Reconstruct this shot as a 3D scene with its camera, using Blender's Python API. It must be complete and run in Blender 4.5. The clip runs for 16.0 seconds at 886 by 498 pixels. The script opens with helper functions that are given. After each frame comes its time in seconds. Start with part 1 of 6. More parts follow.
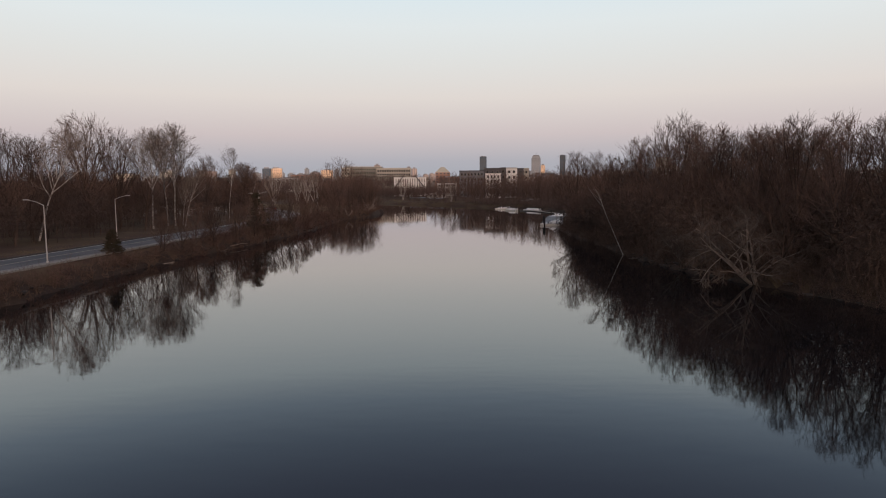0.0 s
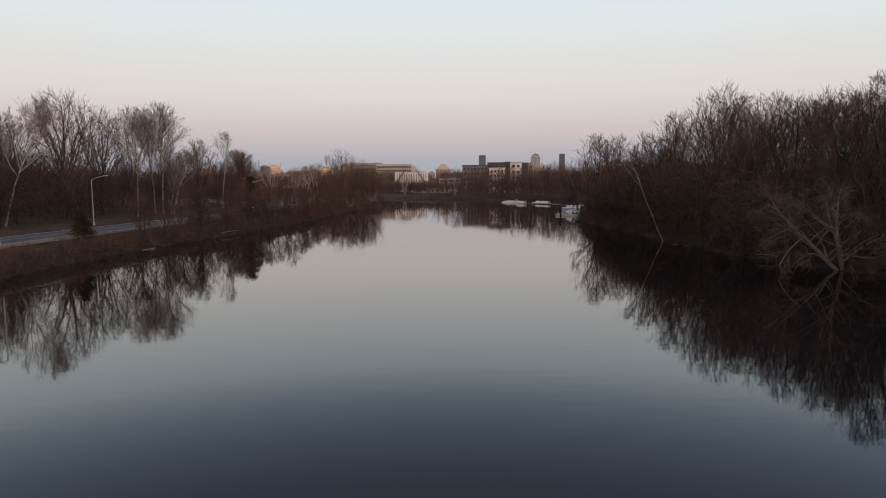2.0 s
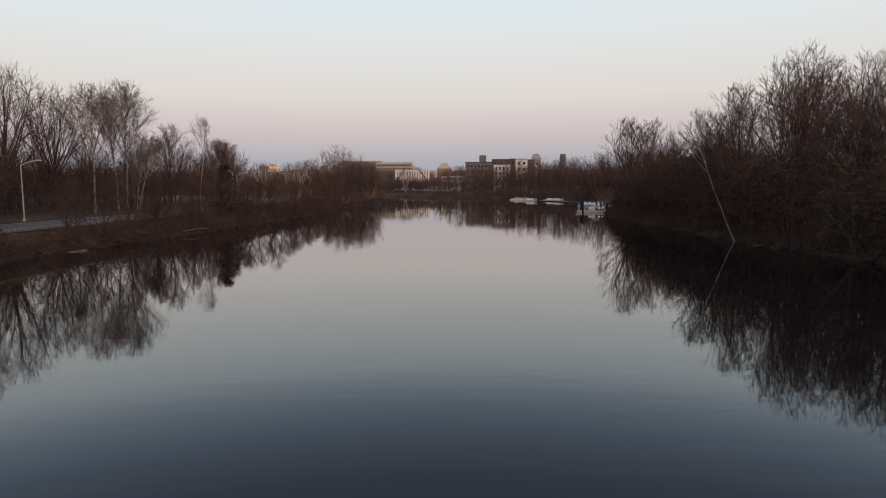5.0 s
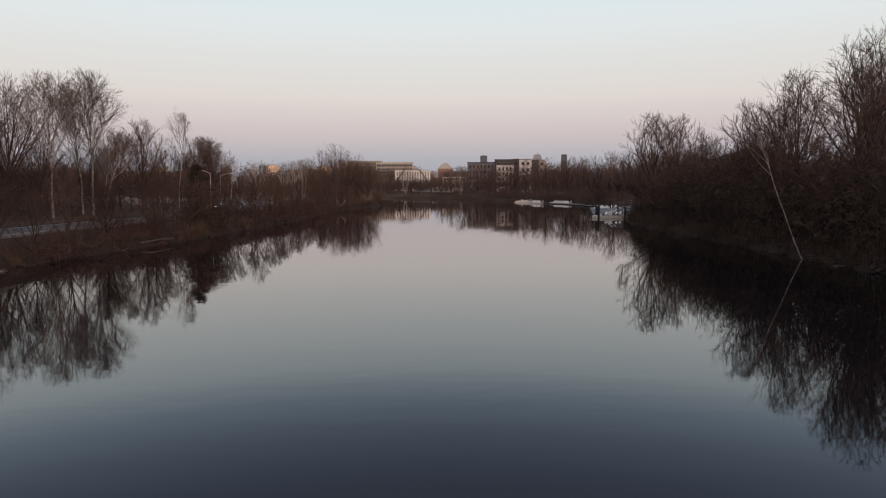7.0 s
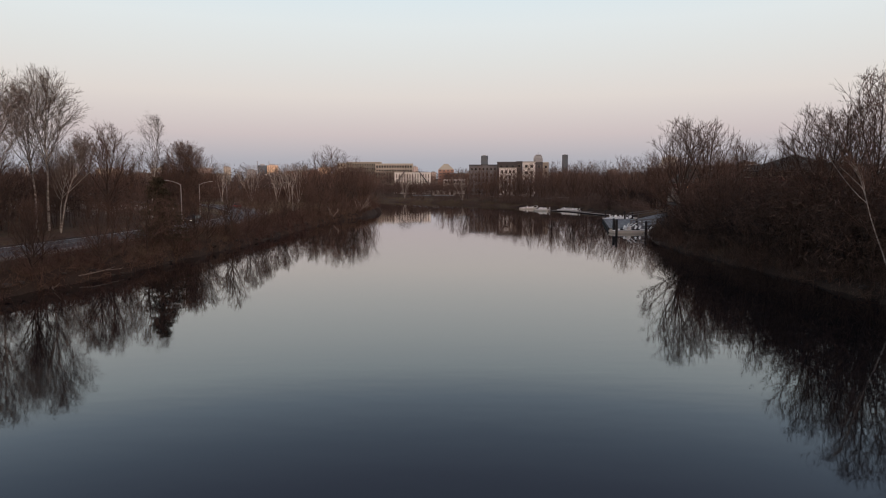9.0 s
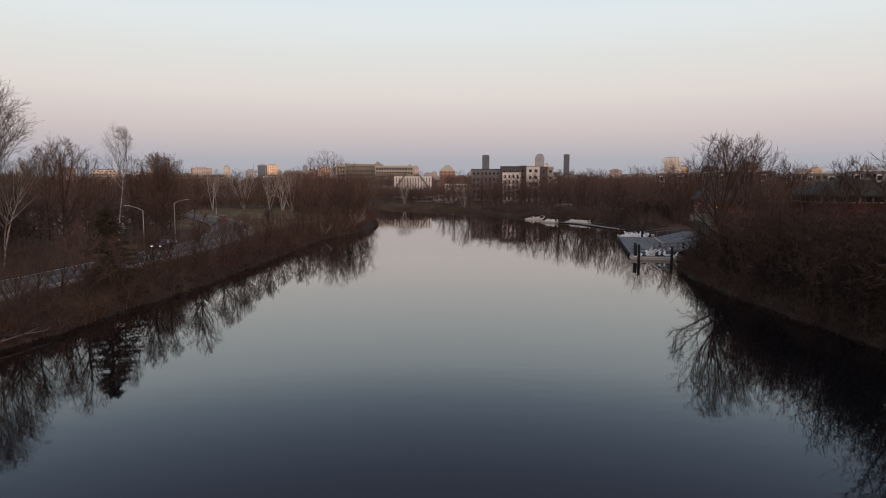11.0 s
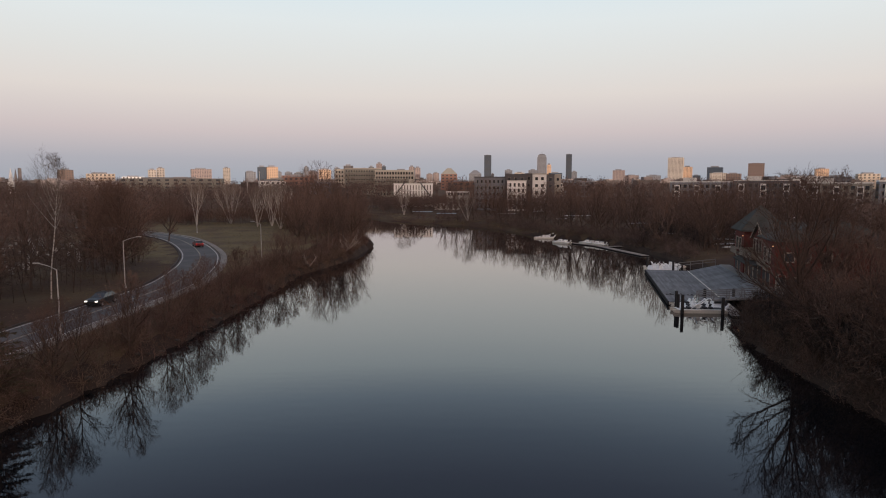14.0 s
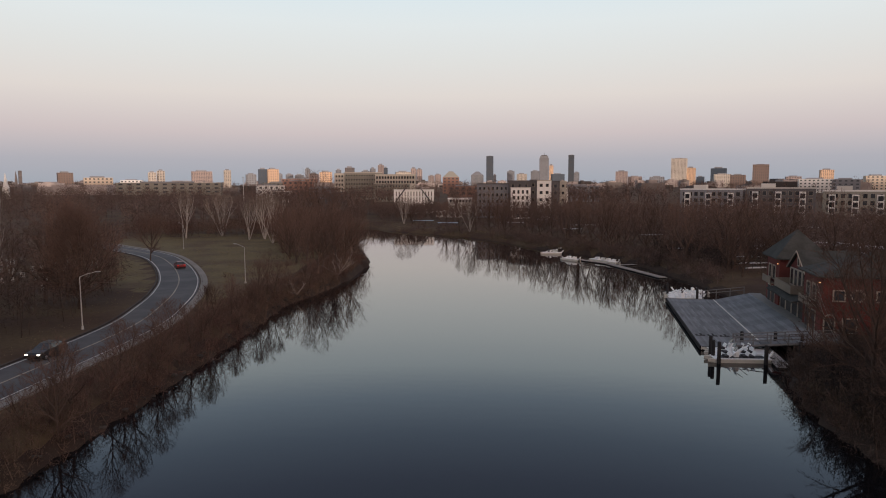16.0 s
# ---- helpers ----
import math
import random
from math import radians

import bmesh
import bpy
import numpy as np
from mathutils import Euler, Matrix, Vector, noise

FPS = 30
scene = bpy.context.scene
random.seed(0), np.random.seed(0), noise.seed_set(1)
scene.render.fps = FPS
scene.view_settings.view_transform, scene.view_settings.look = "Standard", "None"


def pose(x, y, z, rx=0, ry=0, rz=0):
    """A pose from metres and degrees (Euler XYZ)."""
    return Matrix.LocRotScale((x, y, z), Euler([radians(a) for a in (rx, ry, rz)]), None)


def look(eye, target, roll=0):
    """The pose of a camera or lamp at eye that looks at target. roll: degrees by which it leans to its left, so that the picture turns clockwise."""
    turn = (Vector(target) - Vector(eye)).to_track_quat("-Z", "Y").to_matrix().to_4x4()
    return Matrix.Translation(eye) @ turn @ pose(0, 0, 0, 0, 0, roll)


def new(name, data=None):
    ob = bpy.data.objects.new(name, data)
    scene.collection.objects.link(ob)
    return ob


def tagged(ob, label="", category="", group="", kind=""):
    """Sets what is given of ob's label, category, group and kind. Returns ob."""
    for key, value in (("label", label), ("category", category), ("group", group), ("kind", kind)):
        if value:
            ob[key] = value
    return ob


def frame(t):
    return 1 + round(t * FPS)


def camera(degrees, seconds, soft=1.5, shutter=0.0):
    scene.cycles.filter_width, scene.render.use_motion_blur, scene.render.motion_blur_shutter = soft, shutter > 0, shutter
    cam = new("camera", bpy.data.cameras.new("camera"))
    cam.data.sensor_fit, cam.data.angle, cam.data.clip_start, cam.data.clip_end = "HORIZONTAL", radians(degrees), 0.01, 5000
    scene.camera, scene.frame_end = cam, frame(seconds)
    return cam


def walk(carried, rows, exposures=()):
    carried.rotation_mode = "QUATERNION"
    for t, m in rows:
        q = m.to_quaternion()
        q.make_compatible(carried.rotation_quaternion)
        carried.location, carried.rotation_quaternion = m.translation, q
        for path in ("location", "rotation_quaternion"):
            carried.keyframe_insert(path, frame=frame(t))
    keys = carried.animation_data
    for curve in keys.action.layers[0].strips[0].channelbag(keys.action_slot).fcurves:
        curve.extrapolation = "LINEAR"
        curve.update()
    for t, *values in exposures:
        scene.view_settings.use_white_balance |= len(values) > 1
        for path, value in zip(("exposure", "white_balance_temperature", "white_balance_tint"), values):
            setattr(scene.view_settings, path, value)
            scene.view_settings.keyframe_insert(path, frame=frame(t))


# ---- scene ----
cam = camera(69.0, 16.0, 1.05)
PATH = [
    (0, (2.956, 2.548, 10.951), (2.9245, 4.5379, 10.7522), -0.430),
    (0.5, (2.131, 5.175, 10.391), (2.1009, 7.1652, 10.1909), -0.397),
    (1, (1.420, 7.892, 9.562), (1.3907, 9.8819, 9.3619), -0.381),
    (1.5, (0.812, 10.690, 8.718), (0.7834, 12.6796, 8.5170), -0.376),
    (2, (0.296, 13.560, 7.983), (0.2685, 15.5492, 7.7823), -0.378),
    (2.5, (-0.137, 16.492, 7.404), (-0.1645, 18.4814, 7.2031), -0.383),
    (3, (-0.499, 19.477, 6.978), (-0.5260, 21.4668, 6.7779), -0.386),
    (3.5, (-0.798, 22.506, 6.683), (-0.8257, 24.4962, 6.4831), -0.386),
    (4, (-1.046, 25.571, 6.489), (-1.0731, 27.5610, 6.2894), -0.382),
    (4.5, (-1.249, 28.663, 6.372), (-1.2770, 30.6532, 6.1720), -0.370),
    (5, (-1.418, 31.776, 6.315), (-1.4454, 33.7658, 6.1157), -0.352),
    (5.5, (-1.558, 34.903, 6.315), (-1.5857, 36.8926, 6.1161), -0.328),
    (6, (-1.676, 38.039, 6.378), (-1.7044, 40.0287, 6.1787), -0.297),
    (6.5, (-1.778, 41.180, 6.515), (-1.8070, 43.1700, 6.3157), -0.261),
    (7, (-1.869, 44.324, 6.741), (-1.8983, 46.3135, 6.5422), -0.221),
    (7.5, (-1.953, 47.468, 7.071), (-1.9820, 49.4575, 6.8722), -0.178),
    (8, (-2.031, 50.611, 7.515), (-2.0610, 52.6008, 7.3156), -0.133),
    (8.5, (-2.107, 53.754, 8.075), (-2.1374, 55.7433, 7.8749), -0.090),
    (9, (-2.182, 56.896, 8.744), (-2.2124, 58.8854, 8.5442), -0.048),
    (9.5, (-2.255, 60.038, 9.510), (-2.2863, 62.0278, 9.3089), -0.010),
    (10, (-2.327, 63.182, 10.348), (-2.3589, 65.1713, 10.1469), 0.022),
    (10.5, (-2.397, 66.327, 11.233), (-2.4293, 68.3169, 11.0312), 0.048),
    (11, (-2.463, 69.475, 12.136), (-2.4963, 71.4645, 11.9331), 0.065),
    (11.5, (-2.524, 72.624, 13.030), (-2.5581, 74.6135, 12.8265), 0.074),
    (12, (-2.578, 75.773, 13.896), (-2.6128, 77.7619, 13.6920), 0.073),
    (12.5, (-2.623, 78.917, 14.724), (-2.6586, 80.9058, 14.5201), 0.064),
    (13, (-2.657, 82.050, 15.518), (-2.6936, 84.0390, 15.3139), 0.045),
    (13.5, (-2.678, 85.163, 16.294), (-2.7164, 87.1526, 16.0889), 0.019),
    (14, (-2.687, 88.245, 17.074), (-2.7262, 90.2339, 16.8693), -0.012),
    (14.5, (-2.682, 91.277, 17.885), (-2.7227, 93.2664, 17.6804), -0.047),
    (15, (-2.665, 94.240, 18.739), (-2.7071, 96.2288, 18.5346), -0.082),
    (15.5, (-2.638, 97.105, 19.614), (-2.6815, 99.0942, 19.4101), -0.113),
    (16, (-2.604, 99.840, 20.424), (-2.6498, 101.8295, 20.2210), -0.134),
]
walk(cam, [(t, look(eye, target, roll)) for t, eye, target, roll in PATH])

# ---- sky and sun: just before sunset, the sun low behind the camera ----
SUN_UP, SUN_FROM = radians(1.6), radians(157)
world = bpy.data.worlds.new("evening_sky")
scene.world = world
world.use_nodes = True
wt = world.node_tree
wt.nodes.clear()
w_out = wt.nodes.new("ShaderNodeOutputWorld")
w_bg = wt.nodes.new("ShaderNodeBackground")
w_sky = wt.nodes.new("ShaderNodeTexSky")
w_sky.sky_type, w_sky.sun_disc = "NISHITA", False
w_sky.sun_elevation, w_sky.sun_rotation = SUN_UP, SUN_FROM
w_co = wt.nodes.new("ShaderNodeTexCoord")
w_xyz = wt.nodes.new("ShaderNodeSeparateXYZ")
w_ramp = wt.nodes.new("ShaderNodeValToRGB")
w_ramp.color_ramp.interpolation = "LINEAR"
SKY = [
    (0.0, (0.355, 0.385, 0.44)),
    (0.035, (0.42, 0.42, 0.47)),
    (0.075, (0.595, 0.52, 0.53)),
    (0.13, (0.73, 0.672, 0.64)),
    (0.18, (0.735, 0.735, 0.72)),
    (0.23, (0.745, 0.79, 0.80)),
    (0.275, (0.70, 0.795, 0.84)),
    (0.32, (0.445, 0.56, 0.685)),
    (0.37, (0.308, 0.398, 0.53)),
    (0.43, (0.238, 0.292, 0.42)),
    (0.60, (0.195, 0.248, 0.34)),
    (1.0, (0.162, 0.20, 0.275)),
]
stops = w_ramp.color_ramp.elements
stops[0].position, stops[0].color = SKY[0][0], (*SKY[0][1], 1)
stops[1].position, stops[1].color = SKY[-1][0], (*SKY[-1][1], 1)
for at, colour in SKY[1:-1]:
    stops.new(at).color = (*colour, 1)
w_mix = wt.nodes.new("ShaderNodeMix")
w_mix.data_type, w_mix.blend_type = "RGBA", "ADD"
w_mix.inputs["Factor"].default_value = 0.008
wt.links.new(w_co.outputs["Generated"], w_xyz.inputs[0])
wt.links.new(w_xyz.outputs["Z"], w_ramp.inputs["Fac"])
wt.links.new(w_ramp.outputs["Color"], w_mix.inputs["A"])
wt.links.new(w_sky.outputs["Color"], w_mix.inputs["B"])
# the glow round the low sun, behind the camera
w_dot = wt.nodes.new("ShaderNodeVectorMath")
w_dot.operation = "DOT_PRODUCT"
w_dot.inputs[1].default_value = (math.sin(SUN_FROM) * math.cos(SUN_UP), math.cos(SUN_FROM) * math.cos(SUN_UP), math.sin(SUN_UP))
w_top = wt.nodes.new("ShaderNodeMath")
w_top.operation = "MAXIMUM"
w_top.inputs[1].default_value = 0.0
w_pow = wt.nodes.new("ShaderNodeMath")
w_pow.operation = "POWER"
w_pow.inputs[1].default_value = 2.5
w_glow = wt.nodes.new("ShaderNodeMix")
w_glow.data_type, w_glow.blend_type = "RGBA", "ADD"
w_glow.inputs["B"].default_value = (1.7, 1.0, 0.62, 1)
wt.links.new(w_co.outputs["Generated"], w_dot.inputs[0])
wt.links.new(w_dot.outputs["Value"], w_top.inputs[0])
wt.links.new(w_top.outputs[0], w_pow.inputs[0])
wt.links.new(w_pow.outputs[0], w_glow.inputs["Factor"])
wt.links.new(w_mix.outputs["Result"], w_glow.inputs["A"])
wt.links.new(w_glow.outputs["Result"], w_bg.inputs["Color"])
wt.links.new(w_bg.outputs[0], w_out.inputs[0])
w_bg.inputs["Strength"].default_value = 1.0

sun = new("sun", bpy.data.lights.new("sun", "SUN"))
sun.data.energy, sun.data.angle, sun.data.color = 2.4, radians(0.6), (1.0, 0.80, 0.66)
sun.matrix_world = look((0, 0, 200), (-math.sin(SUN_FROM) * 100, -math.cos(SUN_FROM) * 100, 200 - 100 * math.tan(SUN_UP)))


# ---- materials ----
def material(name, colour, rough=0.8, vary=0.25, scale=1.0, bump=0.3, metal=0.0, second=None, second_scale=0.15, per_object=0.0, spec=0.3, stretch=(1, 1, 1), island=0.0):
    """A surface with grain at one scale and stains of a second colour at a larger one."""
    m = bpy.data.materials.new(name)
    m.use_nodes = True
    nt = m.node_tree
    b = nt.nodes["Principled BSDF"]
    b.inputs["Roughness"].default_value, b.inputs["Metallic"].default_value = rough, metal
    b.inputs["Specular IOR Level"].default_value = spec
    co = nt.nodes.new("ShaderNodeTexCoord")
    mp = nt.nodes.new("ShaderNodeMapping")
    mp.inputs["Scale"].default_value = stretch
    nt.links.new(co.outputs["Object"], mp.inputs[0])
    fine = nt.nodes.new("ShaderNodeTexNoise")
    fine.inputs["Scale"].default_value, fine.inputs["Detail"].default_value = scale, 5
    wide = nt.nodes.new("ShaderNodeTexNoise")
    wide.inputs["Scale"].default_value, wide.inputs["Detail"].default_value = second_scale, 3
    for n in (fine, wide):
        nt.links.new(mp.outputs[0], n.inputs["Vector"])
    two = second or tuple(c * (1 - vary) for c in colour)
    ramp = nt.nodes.new("ShaderNodeValToRGB")
    ramp.color_ramp.elements[0].position, ramp.color_ramp.elements[1].position = 0.4, 0.62
    nt.links.new(wide.outputs["Fac"], ramp.inputs[0])
    mix = nt.nodes.new("ShaderNodeMix")
    mix.data_type = "RGBA"
    mix.inputs["A"].default_value, mix.inputs["B"].default_value = (*colour, 1), (*two, 1)
    nt.links.new(ramp.outputs["Color"], mix.inputs["Factor"])
    hsv = nt.nodes.new("ShaderNodeHueSaturation")
    nt.links.new(mix.outputs["Result"], hsv.inputs["Color"])
    val = nt.nodes.new("ShaderNodeMath")
    val.operation = "MULTIPLY_ADD"
    val.inputs[1].default_value, val.inputs[2].default_value = 2 * vary, 1 - vary
    nt.links.new(fine.outputs["Fac"], val.inputs[0])
    last = val
    if per_object or island:
        info = nt.nodes.new("ShaderNodeObjectInfo" if per_object else "ShaderNodeNewGeometry")
        k = per_object or island
        v2 = nt.nodes.new("ShaderNodeMath")
        v2.operation = "MULTIPLY_ADD"
        v2.inputs[1].default_value, v2.inputs[2].default_value = 2 * k, 1 - k
        nt.links.new(info.outputs["Random" if per_object else "Random Per Island"], v2.inputs[0])
        v3 = nt.nodes.new("ShaderNodeMath")
        v3.operation = "MULTIPLY"
        nt.links.new(val.outputs[0], v3.inputs[0])
        nt.links.new(v2.outputs[0], v3.inputs[1])
        last = v3
    nt.links.new(last.outputs[0], hsv.inputs["Value"])
    nt.links.new(hsv.outputs[0], b.inputs["Base Color"])
    if bump:
        bp = nt.nodes.new("ShaderNodeBump")
        bp.inputs["Strength"].default_value, bp.inputs["Distance"].default_value = bump, 0.05
        nt.links.new(fine.outputs["Fac"], bp.inputs["Height"])
        nt.links.new(bp.outputs[0], b.inputs["Normal"])
    return m


def water_material():
    m = bpy.data.materials.new("river_water")
    m.use_nodes = True
    nt = m.node_tree
    b = nt.nodes["Principled BSDF"]
    b.inputs["Base Color"].default_value = (0.004, 0.005, 0.007, 1)
    b.inputs["Roughness"].default_value, b.inputs["IOR"].default_value = 0.03, 1.33
    b.inputs["Coat Weight"].default_value, b.inputs["Coat IOR"].default_value, b.inputs["Coat Roughness"].default_value = 0.38, 1.33, 0.03
    co = nt.nodes.new("ShaderNodeTexCoord")
    mp = nt.nodes.new("ShaderNodeMapping")
    mp.inputs["Scale"].default_value = (0.45, 1.1, 1)
    swell = nt.nodes.new("ShaderNodeTexNoise")
    swell.inputs["Scale"].default_value, swell.inputs["Detail"].default_value = 0.9, 3
    area = nt.nodes.new("ShaderNodeTexNoise")
    area.inputs["Scale"].default_value = 0.03
    amount = nt.nodes.new("ShaderNodeMath")
    amount.operation = "MULTIPLY"
    nt.links.new(co.outputs["Object"], mp.inputs[0])
    nt.links.new(mp.outputs[0], swell.inputs["Vector"])
    nt.links.new(co.outputs["Object"], area.inputs["Vector"])
    nt.links.new(swell.outputs["Fac"], amount.inputs[0])
    nt.links.new(area.outputs["Fac"], amount.inputs[1])
    bp = nt.nodes.new("ShaderNodeBump")
    bp.inputs["Strength"].default_value, bp.inputs["Distance"].default_value = 0.12, 0.05
    nt.links.new(amount.outputs[0], bp.inputs["Height"])
    nt.links.new(bp.outputs[0], b.inputs["Normal"])
    nt.links.new(bp.outputs[0], b.inputs["Coat Normal"])
    return m


def glass_material(name, colour, rough=0.08):
    m = material(name, colour, rough, 0.2, 0.3, 0, 0.0, per_object=0.5, spec=0.8)
    return m


def lamp_material(name, colour, strength):
    m = bpy.data.materials.new(name)
    m.use_nodes = True
    b = m.node_tree.nodes["Principled BSDF"]
    b.inputs["Base Color"].default_value = (*colour, 1)
    b.inputs["Emission Color"].default_value = (*colour, 1)
    b.inputs["Emission Strength"].default_value = strength
    return m


M = {
    "water": water_material(),
    "soil": material("leaf_litter_and_dead_grass", (0.066, 0.038, 0.025), 0.95, 0.4, 1.6, 0.9, second=(0.098, 0.068, 0.038), second_scale=0.09),
    "bank_edge": material("dark_bank_edge", (0.042, 0.027, 0.020), 0.95, 0.4, 2.5, 0.9, second=(0.050, 0.034, 0.024), second_scale=0.3),
    "lawn": material("dead_grass_ground", (0.142, 0.112, 0.054), 0.95, 0.35, 1.4, 0.9, second=(0.105, 0.074, 0.042), second_scale=0.09),
    # Brush again, darker: the bank trees' shade is put into the colour.
    "brush_shaded": material("shaded_bank_brush", (0.086, 0.058, 0.046), 0.95, 0.3, 0.3, 0, second=(0.112, 0.074, 0.057), second_scale=0.08, island=0.5),
    "asphalt": material("worn_asphalt", (0.085, 0.088, 0.095), 0.8, 0.2, 3.0, 0.2, second=(0.12, 0.12, 0.125), second_scale=0.2),
    "paint_white": material("road_paint_white", (0.60, 0.60, 0.58), 0.7, 0.3, 4.0, 0.1),
    "paint_yellow": material("road_paint_yellow", (0.36, 0.33, 0.27), 0.7, 0.3, 4.0, 0.1),
    "concrete": material("concrete", (0.27, 0.255, 0.235), 0.9, 0.2, 2.0, 0.3),
    "bark": material("brown_bark", (0.086, 0.060, 0.049), 0.95, 0.3, 3.0, 0.6, per_object=0.35, stretch=(1, 1, 0.25)),
    "twig": material("bare_twigs", (0.134, 0.086, 0.068), 0.95, 0.2, 0.5, 0, per_object=0.40),
    "bark_birch": material("pale_birch_bark", (0.46, 0.43, 0.40), 0.85, 0.35, 4.0, 0.3, second=(0.20, 0.175, 0.155), second_scale=1.6, per_object=0.25, stretch=(1, 1, 2)),
    "bark_white": material("white_birch_bark", (0.38, 0.355, 0.33), 0.8, 0.25, 4.0, 0.3, second=(0.40, 0.34, 0.29), second_scale=1.0, per_object=0.15, stretch=(1, 1, 2)),
    "twig_willow": material("grey_willow_twigs", (0.125, 0.094, 0.076), 0.9, 0.2, 0.5, 0, per_object=0.1),
    "twig_pale": material("pale_twigs", (0.205, 0.162, 0.138), 0.9, 0.2, 0.5, 0, per_object=0.3),
    "dead_wood": material("bleached_dead_wood", (0.25, 0.20, 0.17), 0.9, 0.3, 3.0, 0.3, per_object=0.2),
    "needles": material("conifer_needles", (0.066, 0.056, 0.036), 0.9, 0.3, 2.0, 0, second=(0.082, 0.062, 0.042), second_scale=0.8),
    "brush": material("dry_brush_stems", (0.112, 0.066, 0.054), 0.95, 0.3, 0.3, 0, second=(0.135, 0.090, 0.066), second_scale=0.08, island=0.5),
    "far_wood": material("distant_bare_wood", (0.118, 0.083, 0.072), 0.95, 0.2, 0.05, 0, second=(0.142, 0.100, 0.084), second_scale=0.02, island=0.45),
    "thicket": material("grey_brown_thicket", (0.074, 0.051, 0.043), 0.95, 0.3, 0.3, 0, second=(0.092, 0.065, 0.053), second_scale=0.06, island=0.4),
    # Thicket colour darkened to stand in for the deep shade near the boathouse.
    "shaded_thicket": material("shaded_dark_thicket", (0.038, 0.029, 0.027), 0.95, 0.3, 0.3, 0, second=(0.048, 0.037, 0.033), second_scale=0.08, island=0.4),
    "stone": material("bank_stone", (0.065, 0.055, 0.05), 0.9, 0.3, 3.0, 0.5, per_object=0.35),
    "grave": material("gravestone", (0.42, 0.40, 0.37), 0.85, 0.2, 3.0, 0.2, per_object=0.3),
    "galv": material("painted_steel_pole", (0.50, 0.48, 0.46), 0.6, 0.15, 2.0, 0.05, metal=0.2),
    "brick": material("red_brick", (0.145, 0.040, 0.034), 0.9, 0.25, 6.0, 0.3, second=(0.115, 0.034, 0.029), second_scale=0.4),
    "trim": material("cream_trim", (0.40, 0.34, 0.275), 0.7, 0.12, 2.0, 0.05),
    "tan_boards": material("tan_balcony_boards", (0.25, 0.205, 0.16), 0.8, 0.15, 2.0, 0.05),
    "slate": material("grey_slate_roof", (0.044, 0.046, 0.042), 0.92, 0.3, 2.5, 0.4, second=(0.066, 0.066, 0.062), second_scale=0.5),
    "deck": material("weathered_grey_deck", (0.215, 0.222, 0.232), 0.7, 0.2, 3.0, 0.3, second=(0.175, 0.18, 0.19), second_scale=0.3, per_object=0.22),
    "walkway": material("pale_weathered_planks", (0.36, 0.325, 0.295), 0.85, 0.2, 3.0, 0.2, per_object=0.15),
    "grass": material("dead_winter_grass", (0.20, 0.165, 0.09), 0.95, 0.3, 0.3, 0, second=(0.16, 0.12, 0.07), second_scale=0.06, island=0.35),
    "pile": material("dark_wet_timber", (0.035, 0.032, 0.032), 0.8, 0.3, 3.0, 0.4, per_object=0.2),
    "rail": material("grey_timber_rail", (0.20, 0.19, 0.185), 0.8, 0.25, 3.0, 0.2),
    "gel": material("white_gelcoat", (0.90, 0.90, 0.89), 0.35, 0.06, 1.5, 0.02, spec=0.5),
    "gel_dirty": material("off_white_hull", (0.68, 0.66, 0.60), 0.45, 0.12, 1.5, 0.02, spec=0.5),
    "black": material("black_rubber", (0.03, 0.03, 0.033), 0.6, 0.2, 3.0, 0.05),
    "red_paint": material("red_car_paint", (0.17, 0.02, 0.022), 0.3, 0.05, 0.5, 0, spec=0.6),
    "dark_paint": material("dark_car_paint", (0.012, 0.013, 0.015), 0.3, 0.05, 0.5, 0, spec=0.6),
    "glass": glass_material("window_glass", (0.045, 0.05, 0.058)),
    "far_glass": material("distant_window_glass", (0.075, 0.08, 0.09), 0.55, 0.2, 0.3, 0, spec=0.2),
    "rim": material("alloy_rim", (0.45, 0.45, 0.46), 0.4, 0.1, 3.0, 0, metal=0.8),
    "tail": lamp_material("tail_lamp", (0.8, 0.03, 0.02), 0.25),
    "head": lamp_material("head_lamp", (1.0, 0.93, 0.80), 2.5),
    "warm_lamp": lamp_material("wall_lamp_glow", (1.0, 0.5, 0.2), 1.2),
    "town": material("town_walls", (0.27, 0.235, 0.225), 0.9, 0.15, 0.1, 0, island=0.8),
    "snow": material("old_snow", (0.72, 0.73, 0.76), 0.8, 0.1, 1.0, 0.3),
    "tarp": material("pale_blue_tarpaulin", (0.42, 0.55, 0.68), 0.6, 0.2, 0.6, 0.2),
}
CITY = {
    "white": (0.80, 0.785, 0.76), "dark": (0.16, 0.14, 0.14), "brown": (0.20, 0.145, 0.125), "beige": (0.55, 0.46, 0.37),
    "tan": (0.46, 0.41, 0.36), "salmon": (0.31, 0.25, 0.235), "grey": (0.22, 0.225, 0.245), "glass": (0.055, 0.075, 0.105),
    "orange": (0.58, 0.40, 0.28), "redbrick": (0.27, 0.16, 0.13), "cream": (0.46, 0.425, 0.37), "olive": (0.26, 0.25, 0.22),
    "charcoal": (0.11, 0.105, 0.11), "pale": (0.62, 0.59, 0.55),
}
for c_name, c_rgb in CITY.items():
    M["city_" + c_name] = material("facade_" + c_name, c_rgb, 0.6 if c_name == "glass" else 0.85, 0.12, 0.15, 0, second_scale=0.03, per_object=0.15)


